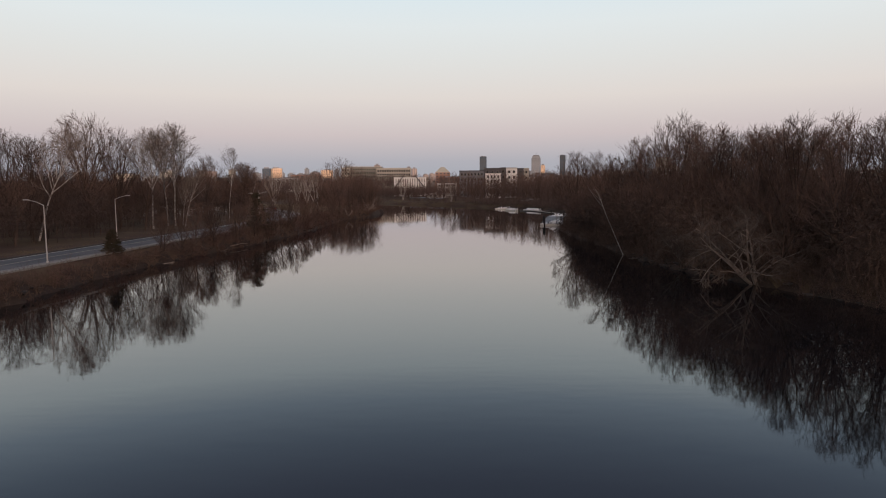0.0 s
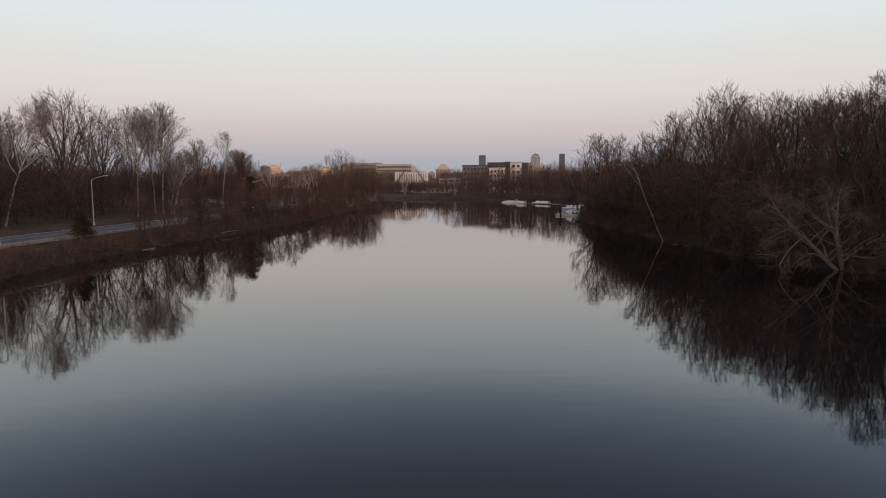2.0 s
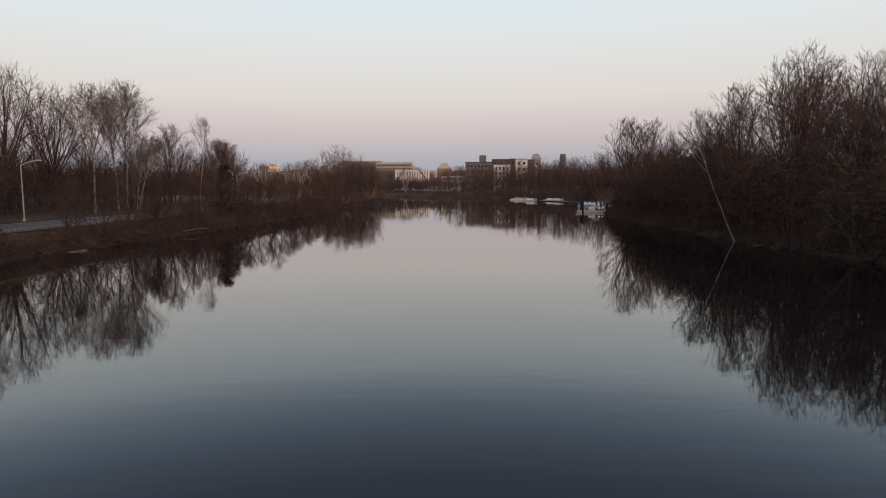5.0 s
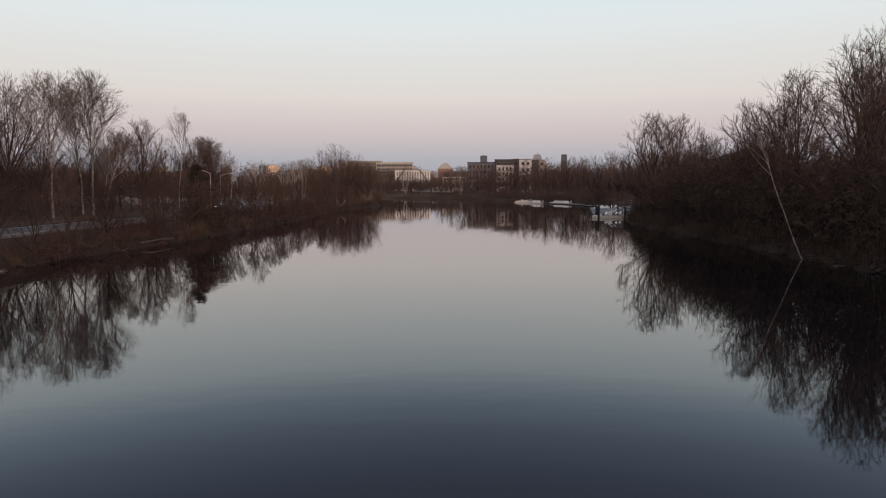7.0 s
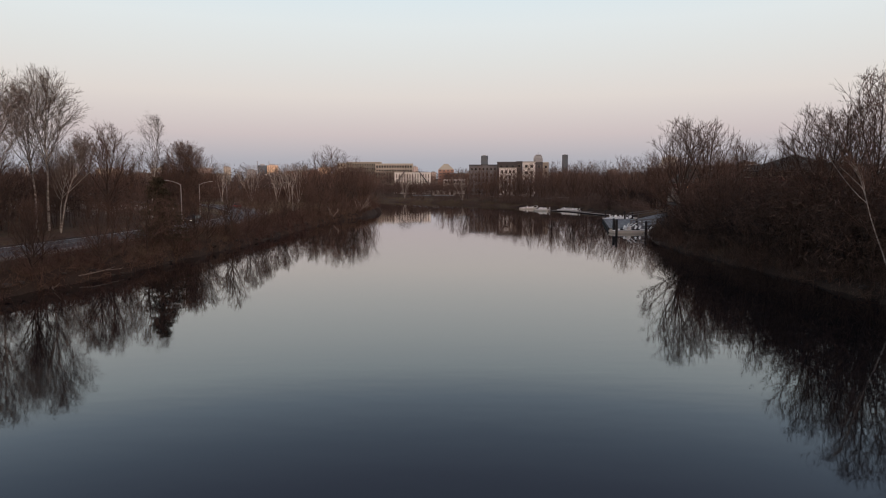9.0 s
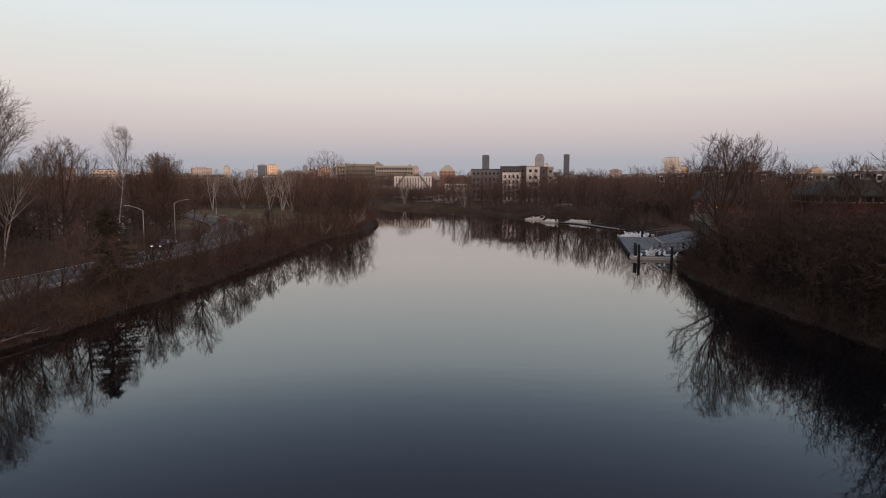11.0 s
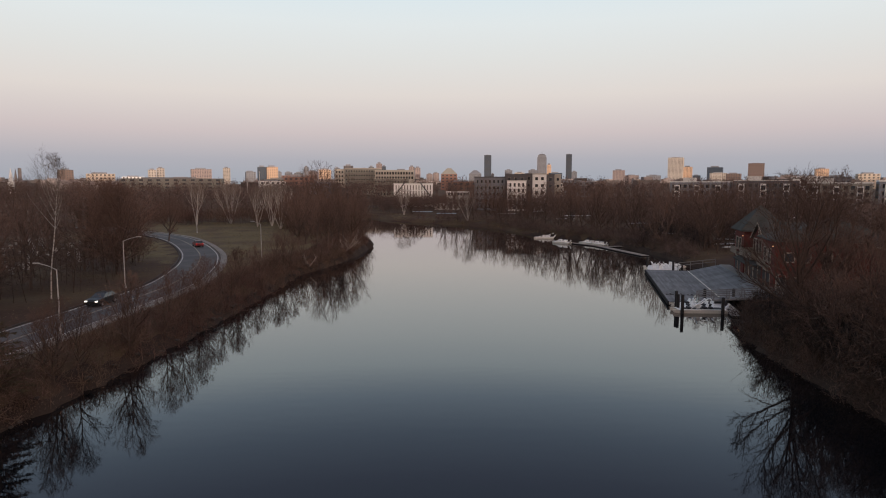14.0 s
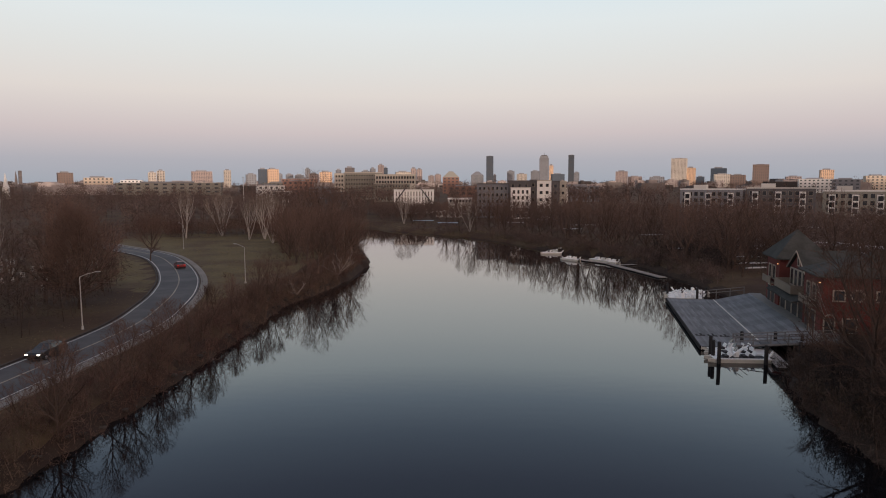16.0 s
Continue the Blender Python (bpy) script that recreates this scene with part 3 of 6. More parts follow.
        sh, sh_way = sweep(p3, d3, l3, 2, lift * 0.8, 0.10)
        sprigs.append((sh[:, 0], sh[:, 1], np.full(len(p3), 0.012 * fine)))
        sprigs.append((sh[:, 1], sh[:, 2], np.full(len(p3), 0.009 * fine)))
        for pts, ways, count, reach in ((sh, sh_way, n4, 0.55), (br, br_way, max(n4 // 2, 1), 0.7), (limb[:, 3:], limb_way[:, 3:], n4, 0.8)):
            p4, d4, t4 = shoots(pts, ways, count, 0.1, 0.3, 0.85)
            l4 = kept_in(p4, d4, g.uniform(0.35, 1.0, len(p4)) * reach * (0.5 + tall / 36) * sprig, 1.10)
            sprigs.append((p4, p4 + unit(d4 + np.array([0, 0, lift])) * l4[:, None], np.full(len(p4), 0.0075 * fine)))
    thin = [np.concatenate(c) for c in zip(*thin)]
    sprigs = [np.concatenate(c) for c in zip(*sprigs)]
    return thick, thin, sprigs


def blades(P, Q, R, seed=1):
    """Very many fine twigs, one tapering sliver each, at all turns."""
    P, Q = np.asarray(P, float), np.asarray(Q, float)
    g = np.random.default_rng(seed)
    side = np.cross(Q - P, g.normal(0, 1, P.shape))
    side *= (1.25 * np.asarray(R, float) / np.maximum(np.linalg.norm(side, axis=1), 1e-6))[:, None]
    verts = np.stack([P - side, P + side, Q], 1).reshape(-1, 3)
    return verts, np.arange(len(P) * 3).reshape(-1, 3)


def limb_tube(line, radii, sides):
    """One bent, tapering tube through a line of points, closed at its tip."""
    n = len(line)
    way = np.gradient(line, axis=0)
    way /= np.maximum(np.linalg.norm(way, axis=1, keepdims=True), 1e-6)
    s = np.cross(way, np.array([0.83, 0.47, 0.3]))
    s /= np.maximum(np.linalg.norm(s, axis=1, keepdims=True), 1e-6)
    u = np.cross(s, way)
    ang = 2 * np.pi * np.arange(sides) / sides
    ring = np.cos(ang)[None, :, None] * s[:, None] + np.sin(ang)[None, :, None] * u[:, None]
    verts = (line[:, None] + ring * radii[:, None, None]).reshape(-1, 3)
    faces = np.array([[i * sides + k, i * sides + (k + 1) % sides, (i + 1) * sides + (k + 1) % sides, (i + 1) * sides + k] for i in range(n - 1) for k in range(sides)])
    return verts, faces


def tree_meshes(name, bark, twig, sides=6, **how):
    if "rise" in how:
        thick, thin, tips = grow(**how)
        t = [tubes([a for a, *_ in thick], [b for _, b, *_ in thick], [s[2] for s in thick], [s[3] for s in thick], sides)]
        c = tubes([a for a, *_ in thin], [b for _, b, *_ in thin], [s[2] for s in thin], [s[3] for s in thin], 3)
        s = blades([a for a, *_ in tips], [b for _, b, *_ in tips], [s[2] for s in tips])
    else:
        thick, thin, tips = branching(**how)
        t = [limb_tube(line, radii, sides) for line, radii in thick]
        c, s = tubes(*thin, 3), blades(*tips)
        if how.get("stems", 1) == 1:
            limbs = sum(len(f) for _, f in t[1:])
            crown = joined(name + "_crown", t[1:] + [c, s], M[twig])
            crown.materials.append(M[bark])
            index = np.zeros(len(crown.polygons), np.int32)
            index[:limbs] = 1
            crown.polygons.foreach_set("material_index", index)
            return joined(name + "_trunk", t[:1], M[bark]), crown
    return joined(name + "_trunk", t, M[bark]), joined(name + "_crown", [c, s], M[twig])


KINDS = {
    # tall spreading shade trees, in full and in lighter build
    "maple": [tree_meshes("maple", "bark", "twig", seed=11 + i, tall=18, bare=0.16, width=0.38, counts=(14, 10, 7, 8), fine=1.7, wide=1.15, steep=0.15, top=0.5) for i in range(3)],
    "elm": [tree_meshes("elm", "bark", "twig", seed=31 + i, tall=19, bare=0.20, width=0.31, counts=(15, 10, 7, 8), fine=1.65, wide=0.75, steep=0.10, lift=0.07, top=0.42) for i in range(3)],
    "wood": [tree_meshes("wood_tree", "bark", "twig", seed=51 + i, tall=16, bare=0.14 + 0.03 * i, width=0.32 + 0.02 * i, counts=(9, 7, 6, 5), fine=1.45, sides=3, wide=0.95, steep=0.12, top=0.5) for i in range(5)],
    "copse": [tree_meshes("copse_tree", "bark", "twig", seed=61 + i, tall=12, bare=0.06, width=0.42, counts=(9, 7, 5, 4), fine=1.6, sides=3, wide=1.15, top=0.45) for i in range(3)],
    "sycamore": [tree_meshes("sycamore", "bark_birch", "twig_pale", seed=71 + i, tall=22, bare=0.36, width=0.26, counts=(15, 10, 7, 7), fine=1.6, girth=0.6, wide=0.85, steep=0.08, top=0.62) for i in range(3)],
    "poplar": [tree_meshes("poplar", "bark_birch", "twig_pale", seed=81, tall=22, bare=0.45, width=0.14, counts=(20, 6, 5, 5), fine=0.85, girth=0.34, wide=0.7, top=0.85)],
    "birch": [tree_meshes("birch", "bark_birch", "twig_pale", seed=91 + i, tall=12, bare=0.4, width=0.27, counts=(12, 8, 6, 6), fine=1.1, girth=0.55, wide=0.75, tilt=0.06, top=0.75) for i in range(2)],
    "leaner": [tree_meshes("leaner", "bark_birch", "twig", seed=95, tall=13, bare=0.66, width=0.13, counts=(8, 5, 4, 4), fine=0.7, girth=0.36, wide=0.5, top=0.88)],
    "clump": [tree_meshes("clump_birch", "bark_white", "twig_pale", seed=101 + i, tall=12, bare=0.42, width=0.44, counts=(5, 4, 4, 4), fine=1.0, girth=0.7, stems=5 + i, tilt=0.5, wide=0.6, top=0.85) for i in range(3)],
    "dome": [tree_meshes("dome_tree", "bark", "twig", seed=111, tall=14, bare=0.10, width=0.50, counts=(30, 12, 9, 8), fine=1.6, wide=1.35, steep=0.06, sprig=1.2, top=0.36)],
    "shrub": [tree_meshes("shrub", "bark", "twig", seed=121 + i, tall=4.2, bare=0.12, width=0.5, counts=(4, 4, 3, 4), fine=0.9, stems=4, tilt=0.5, sides=3) for i in range(3)],
    "willow": [tree_meshes("sprawling_tree", "dead_wood", "twig_willow", seed=131, tall=8.5, limbs=9, rise=0.95, spread=0.55, bare=0.12, stems=4, twigs=(6, 5, 5), fine=0.85, droop=0.42)],
    "sapling": [tree_meshes("sapling", "bark", "twig", seed=141 + i, tall=7, bare=0.12, width=0.36, counts=(12, 7, 5, 5), fine=1.0, girth=0.7, sides=4, wide=0.95, top=0.6) for i in range(3)],
}
TREE_WORDS = {
    "maple": ("bare_tree", "bare brown broadleaf tree with a wide twiggy crown"),
    "elm": ("bare_tree", "tall bare grey-brown tree with rising forked limbs"),
    "wood": ("bare_tree", "bare brown woodland tree in a dense stand"),
    "copse": ("bare_tree", "bare brown tree among others on the low shore"),
    "sycamore": ("pale_tree", "tall bare tree with whitish bark and open crown"),
    "poplar": ("pale_tree", "tall thin bare tree with pale bark"),
    "birch": ("birch_tree", "slender leaning white-barked birch without leaves"),
    "leaner": ("birch_tree", "pale-barked birch leaning out over the water"),
    "clump": ("birch_tree", "many-stemmed white birch clump without leaves"),
    "dome": ("bare_tree", "dark bare tree with a dense dome of twigs"),
    "shrub": ("shrub", "bare many-stemmed brown shrub on the bank"),
    "willow": ("sprawling_tree", "pale sprawling bare tree drooping at the waterline"),
    "sapling": ("sapling", "thin bare young tree on the river bank"),
}
tree_rnd = random.Random(5)


def ground_z(x, y):
    return float(height(np.array([x]), np.array([y]))[0])


def tree(kind, x, y, tall=None, turn=None, pick=None, group="", lean=(0, 0)):
    """A bare tree with its trunk and crown; tall in metres scales it."""
    meshes = KINDS[kind]
    trunk, crown = meshes[tree_rnd.randrange(len(meshes)) if pick is None else pick]
    own = {"maple": 18, "elm": 19, "wood": 16, "copse": 12, "sycamore": 22, "poplar": 22, "birch": 12, "leaner": 13, "clump": 12, "dome": 14, "shrub": 4.2, "willow": 8.5, "sapling": 7}[kind]
    k = (tall or own * tree_rnd.uniform(0.85, 1.15)) / own
    name, label = TREE_WORDS[kind]
    m = pose(x, y, ground_z(x, y), lean[0], lean[1], tree_rnd.uniform(0, 360) if turn is None else turn) @ Matrix.Diagonal((k * tree_rnd.uniform(0.9, 1.1), k * tree_rnd.uniform(0.9, 1.1), k, 1))
    ob = thing(name, m, label, "shrub" if kind == "shrub" else "tree", group)
    part("trunk", trunk, None, ob)
    part("crown", crown, None, ob)
    return ob


def conifer_meshes(seed, tall, wide):
    rnd = random.Random(seed)
    P, Q, R, tp, tq = [], [], [], [], []
    for n in range(150):
        t = (n + rnd.random()) / 150
        z = tall * (0.06 + 0.9 * t)
        a = rnd.uniform(0, 2 * math.pi)
        reach = tall * wide * (1 - t) ** 0.6 * rnd.uniform(0.55, 1.1) + 0.15
        p = Vector((0, 0, z))
        q = p + Vector((math.cos(a) * reach, math.sin(a) * reach, -0.10 * reach + 0.25 * t))
        tp.append(p), tq.append(q)
        for k in range(90):
            f = 0.12 + 0.88 * rnd.random()
            c = p.lerp(q, f)
            w = Vector((rnd.gauss(0, 1), rnd.gauss(0, 1), rnd.gauss(-0.2, 0.7))) + (q - p).normalized()
            P.append(c), Q.append(c + w.normalized() * rnd.uniform(0.18, 0.42)), R.append(0.035)
    tr = bmesh.new()
    add_tube(tr, [(0, 0, -0.3), (0.05, 0.02, tall * 0.5), (0, 0, tall)], [tall * 0.018 + 0.05, tall * 0.012, 0.02], 8)
    me = bpy.data.meshes.new("conifer_trunk")
    tr.to_mesh(me)
    tr.free()
    me.materials.append(M["bark"])
    return me, joined("conifer_crown", [blades(P, Q, R), tubes(tp, tq, [0.03] * len(tp), [0.012] * len(tp))], M["needles"])


CONIFERS = [conifer_meshes(7, 7.0, 0.46), conifer_meshes(8, 5.0, 0.50)]


def conifer(x, y, tall, kind=0):
    k = tall / (7.0, 5.0)[kind]
    ob = thing("conifer", pose(x, y, ground_z(x, y), 0, 0, tree_rnd.uniform(0, 360)) @ Matrix.Diagonal((k, k, k, 1)), "dark evergreen conifer on the river bank", "tree")
    part("trunk", CONIFERS[kind][0], None, ob)
    part("crown", CONIFERS[kind][1], None, ob)


def scatter(seed, x0, x1, y0, y1, count, apart, ok):
    """Spots at least so far apart in a stretch of the plan where ok(x, y) holds."""
    rnd, out, tries = random.Random(seed), [], 0
    while len(out) < count and tries < count * 30:
        tries += 1
        x, y = rnd.uniform(x0, x1), rnd.uniform(y0, y1)
        if all((x - a) ** 2 + (y - b) ** 2 > apart * apart for a, b in out) and ok(x, y):
            out.append((x, y))
    return out


def rd(x, y):
    return float(river_distance(np.array([x]), np.array([y]))[0])


def road_d(x, y):
    return float(line_distance(ROAD, np.array([x]), np.array([y]))[0])


# single trees beyond the road
for kind, x, y, tall in [
    ("elm", -72.3, 134.5, 23.5), ("maple", -79, 126, 18), ("maple", -83, 112, 19), ("elm", -69, 141, 21), ("elm", -84, 98, 19), ("maple", -73.5, 112.5, 18.5), ("maple", -72, 88, 15), ("sycamore", -61, 139, 21.5),
    ("sycamore", -60.7, 149.4, 23.5), ("sycamore", -62.2, 149, 22), ("poplar", -55.6, 170.5, 20), ("maple", -56.8, 158, 16.5), ("dome", -58.8, 193, 15.6), ("wood", -82, 226, 17), ("wood", -72, 190, 16),
    ("maple", -70, 176, 16), ("wood", -92, 150, 20), ("maple", -76.5, 252, 12), ("maple", -66, 196, 13), ("wood", -88, 120, 19), ("wood", -94, 175, 18),
]:
    tree(kind, x, y, tall)

tree("birch", -64.3, 106, 19, turn=0, pick=0, lean=(0, 22))
tree("birch", -57.2, 146.4, 13.5, turn=0, pick=0, lean=(0, 17))
tree("birch", -58.6, 148.5, 11, turn=20, pick=0, lean=(0, 8))

# the stand beyond the road
for x, y in scatter(21, -92, -59, 70, 245, 50, 5.4, lambda x, y: road_d(x, y) > (13.5 if y < 165 else 10) and not (x > -70 and y > 232) and not (-100 < x < -76 and 190 < y < 240)):
    tree("wood", x, y, tree_rnd.uniform(9.5, 14.0), group="stand beyond the parkway")

# the verge between road and river
for kind, x, y, tall in [("sapling", -39.9, 97, 6), ("sapling", -38.5, 112, 6), ("sapling", -36.5, 121, 6), ("sapling", -35.8, 140, 6), ("sapling", -34.6, 148, 5), ("sapling", -35.8, 161, 5.5),
                         ("sapling", -35.2, 171, 6), ("sapling", -34.2, 180, 6), ("sapling", -35.0, 190, 5.5), ("wood", -34.6, 206, 8), ("wood", -29.9, 224, 11), ("wood", -33.8, 232, 12),
                         ("wood", -29.1, 240, 12), ("wood", -31.9, 248, 13), ("wood", -28.1, 252, 12), ("wood", -37.6, 254, 13), ("wood", -37.4, 262, 13), ("wood", -44.0, 270, 12)]:
    tree(kind, x, y, tall)
for x, y in [(-38.6, 100), (-39.4, 94.5), (-38.2, 104.5), (-37.1, 109.5), (-35.3, 126), (-34.1, 140), (-33.1, 154), (-33.2, 163), (-33.8, 176), (-33.4, 188), (-36.0, 118), (-34.5, 131), (-34.2, 137), (-33.4, 147), (-34.7, 151), (-33.2, 158), (-34.9, 168), (-33.4, 172), (-34.6, 183), (-33.0, 194), (-34.3, 200), (-32.9, 204), (-32.1, 211), (-30.0, 217)]:
    tree("sapling", x, y, tree_rnd.uniform(6.0, 8.4) if y < 150 else tree_rnd.uniform(4.2, 6.6), group="young trees on the bank")
for x, y in scatter(24, -75, -29, 246, 300, 32, 4.6, lambda x, y: rd(x, y) > 1.0 and x > -1.5 - 0.285 * (y - 100)):
    tree("copse", x, y, tree_rnd.uniform(9.5, 13.5), group="trees on the point")
for x, y in scatter(22, -42, -28, 62, 262, 26, 2.6, lambda x, y: 0.6 < rd(x, y) < 5.0 and road_d(x, y) > 6):
    tree("shrub", x, y, tree_rnd.uniform(1.6, 3.4), group="bank shrubs")
for x, y, tall in [(-39.2, 114, 5.2), (-37.6, 126, 5.6), (-36.6, 139, 5.4)]:
    tree("copse", x, y, tall, group="low trees on the verge")
conifer(-42.2, 87, 3.3, 1)
conifer(-36.8, 132.5, 7.6)
conifer(-57, 300, 9)
for x, y in [(-97, 321), (-88, 331), (-73, 315), (-68.5, 318), (-60, 298)]:
    tree("clump", x, y, tree_rnd.uniform(13, 17), group="birches past the bend")

# the wooded bank on the other side
BOATHOUSE = (42.0, 178.5)


def right_ok(x, y):
    if -22 < x - BOATHOUSE[0] < 26 and -15 < y - BOATHOUSE[1] < 34 and not (x < 38.5 and y < 164):
        return False
    return rd(x, y) > 1.2 and not (42 < x < 58 and 147 < y < 165) and not (36 < x < 52 and 130 < y < 153)


for x, y, tall in [(39.0, 108, 20), (41.2, 100, 18), (35.2, 104, 15.6), (40.2, 80, 15), (38.4, 91, 14.4), (44.9, 88, 16.5), (39.5, 88, 15.7), (42.6, 84, 16.4), (42.2, 76.5, 16.4), (42.6, 68.5, 16), (44.4, 64, 15.2), (46.5, 95, 16.5), (50, 88, 16), (47.5, 79, 15.5), (48.5, 71, 15.5), (50, 63, 14.5), (46, 58, 14),
                   (32.6, 118, 14.8), (35.3, 114.5, 17), (37.5, 122, 15), (45.9, 116, 19.0), (52.5, 105, 17.5), (57, 98, 16.5), (44, 127, 11), (49.5, 122, 13), (36.9, 100, 12), (37.6, 94, 12.6),
                   (36.1, 141, 8.1), (39.6, 133, 9.0), (31.6, 152, 17.1), (33.9, 130, 9.0), (39.0, 143, 9.5), (42.9, 136, 9.5), (40.2, 170, 10.8), (34.1, 92, 10.5), (36.9, 76, 10), (31.6, 109, 11.2), (31.3, 101, 10), (30.9, 126, 11.2), (30.7, 135, 10.8)]:
    tree("elm" if tall > 17.4 else "maple" if tall > 12.4 else "copse", x, y, tall)
for x, y, tall in [(31.2, 128, 8.5), (30.9, 132.5, 8), (30.6, 137, 8.8), (30.5, 141.5, 8), (30.6, 146, 8.5), (31, 150, 8), (31.6, 124, 8.5), (32, 120, 9), (31.4, 134.5, 7.5), (31.2, 143.5, 7.5), (31.8, 148, 7), (32.2, 126, 7.5)]:
    tree("sapling", x, y, tall, group="low trees over the water")
for x, y, tall in [(36.6, 156.5, 16.5), (39.6, 150.5, 13), (44.5, 146, 13.5), (34.6, 147.5, 11), (40.5, 160.5, 10.5)]:
    tree("maple", x, y, tall)
tree("leaner", 29.2, 101.5, 12.8, turn=0, pick=0, lean=(0, -29))
tree("leaner", 40.6, 171.5, 10, turn=0, pick=0, lean=(0, -33))
tree("leaner", 39.6, 169.8, 9, turn=0, pick=0, lean=(6, -38))
tree("willow", 35.2, 71.5, 10.5, turn=0, lean=(0, -30))
tree("willow", 32.6, 86, 6, lean=(0, -20))
for x, y in scatter(31, 29, 68, 42, 172, 58, 4.6, right_ok):
    tree("copse" if y < 118 else "sapling", x, y, tree_rnd.uniform(8, 11.5) * (1 if y < 118 else 0.65), group="stand on the boathouse bank")
for x, y in scatter(32, 28, 44, 50, 168, 20, 2.4, lambda x, y: 0.4 < rd(x, y) < 6 and right_ok(x, y)):
    tree("shrub", x, y, tree_rnd.uniform(1.8, 4.2), group="bank shrubs")

# the far park
for x, y, tall in [(56, 238, 12), (63, 246, 15), (52, 262, 13), (55, 270, 15), (40, 292, 14), (47, 300, 16), (34, 312, 14), (27, 330, 13), (52, 318, 16), 
                   (-2, 356, 12.5), (4.5, 350, 13), (9.5, 341.5, 13), (14.5, 333, 13.5), (19.5, 323, 13), (24.5, 311, 14), (30.5, 298, 14), (37, 290, 14), (43.5, 277.5, 14), (46.5, 262, 13),
                   (33, 352, 13), (42, 340, 13), (20, 378, 13), (-24, 402, 12), (28, 372, 11), (16, 352, 15), (25, 338, 15), (30, 322, 16), (36, 302, 16), (41, 286, 15), (45, 274, 15), (38, 316, 14), (58, 296, 13), (66, 280, 14), (71, 262, 15), (76, 300, 15), (64, 330, 14)]:
    tree("copse", x, y, tall)
for x, y, tall in [(-55, 338, 25), (-62, 346, 23), (-51.5, 330, 21.5), (-66, 334, 18), (-58, 322, 15), (-47.5, 334, 22)]:
    tree("copse", x, y, tall, group="large trees past the point")
for x, y, tall in [(8, 420, 17), (13, 428, 18), (22, 424, 16), (-3, 424, 15), (47, 424, 17), (57, 418, 17)]:
    tree("copse", x, y, tall, group="trees before the flats")
for x, y, tall in [(-8, 384, 13), (4, 371, 14), (14, 361, 14.5), (23, 346, 15)]:
    tree("copse", x, y, tall, group="trees on the park shore")
for x, y, tall in [(47.5, 241, 15.5), (49, 253, 15.5), (46.5, 269, 15), (41, 282, 15), (53, 226, 14), (53, 233, 15), (58, 241, 17), (65, 237, 17), (71, 247, 18), (60, 256, 17.5), (54, 252, 15.5), (77, 239, 18), (68, 263, 18)]:
    tree("copse", x, y, tall, group="park trees behind the boathouse")
tree("clump", 2.2, 349, 14, pick=0)
tree("clump", -27.5, 397, 13, pick=1)

# far woods, brush and saplings, past counting
def woods(name, label, spots, tall0, tall1, twig_count, r, seed, wide=0.36, bare=0.22, mat="far_wood", category="woods", lobes=5):
    """Many bare trees at once: trunks, limbs, and rounded uneven crowns of fine twigs."""
    g = np.random.default_rng(seed)
    S = np.array(spots)
    n = len(S)
    H = tall0 + (tall1 - tall0) * g.beta(2.0, 2.2, n) * g.uniform(0.75, 1.15, n)
    base = np.c_[S, height(S[:, 0], S[:, 1]) - 0.3]
    top = base + np.c_[g.normal(0, 0.4, (n, 2)), H * 0.72]
    pieces = [tubes(base, top, 0.0042 * H + 0.02, 0.002 * H + 0.015, 3)]
    half = H * (1 - bare) / 2
    out = H * wide * g.uniform(0.8, 1.2, n)
    mid = base + np.c_[np.zeros((n, 2)), H * bare + half]
    size = np.stack([out, out, half], -1)

    def ball(*shape):
        d = g.normal(0, 1, (*shape, 3))
        return d / np.linalg.norm(d, axis=-1, keepdims=True)

    centre = mid[:, None] + ball(n, lobes) * size[:, None] * g.uniform(0.3, 0.55, (n, lobes, 1))
    reach = size[:, None] * g.uniform(0.42, 0.62, (n, lobes, 1))
    a = base[:, None] + (top - base)[:, None] * g.uniform(0.35, 0.95, (n, lobes, 1))
    pieces.append(tubes(a.reshape(-1, 3), centre.reshape(-1, 3), np.full(n * lobes, 1.3 * r), np.full(n * lobes, 0.7 * r), 3))
    which = g.integers(0, lobes, (n, twig_count))[..., None].repeat(3, -1)
    d = ball(n, twig_count)
    s = np.take_along_axis(centre, which, 1) + d * np.take_along_axis(reach, which, 1) * g.uniform(0, 1, (n, twig_count, 1)) ** 0.45
    way = d * 0.7 + g.normal(0, 0.65, d.shape) + np.array([0, 0, 0.10])
    way /= np.linalg.norm(way, axis=-1, keepdims=True)
    e = s + way * g.uniform(0.03, 0.095, (n, twig_count, 1)) * H[:, None, None]
    s[..., 2] = np.maximum(s[..., 2], base[:, None, 2] + 0.2)
    pieces.append(blades(s.reshape(-1, 3), e.reshape(-1, 3), np.full(n * twig_count, r), seed))
    ob = new(name, joined(name, pieces, M[mat]))
    return tagged(ob, label, category, kind="stuff")


rg = np.random.default_rng(8)


def spots_in(n, x0, x1, y0, y1, ok):
    s = np.c_[rg.uniform(x0, x1, n), rg.uniform(y0, y1, n)]
    return s[ok(s[:, 0], s[:, 1])]


def clear(x, y):
    return (river_distance(x, y) > 6) & (line_distance(ROAD, x, y) > 9)


def beyond_road(x, y):
    return (line_distance(ROAD, x, y) > np.where(y < 165, 13.0, 10.0)) & (x > -95) & ~((x < -50) & (y > 196) & (x > -46 - 1.3 * (y - 196) - 30) & (y > 226))


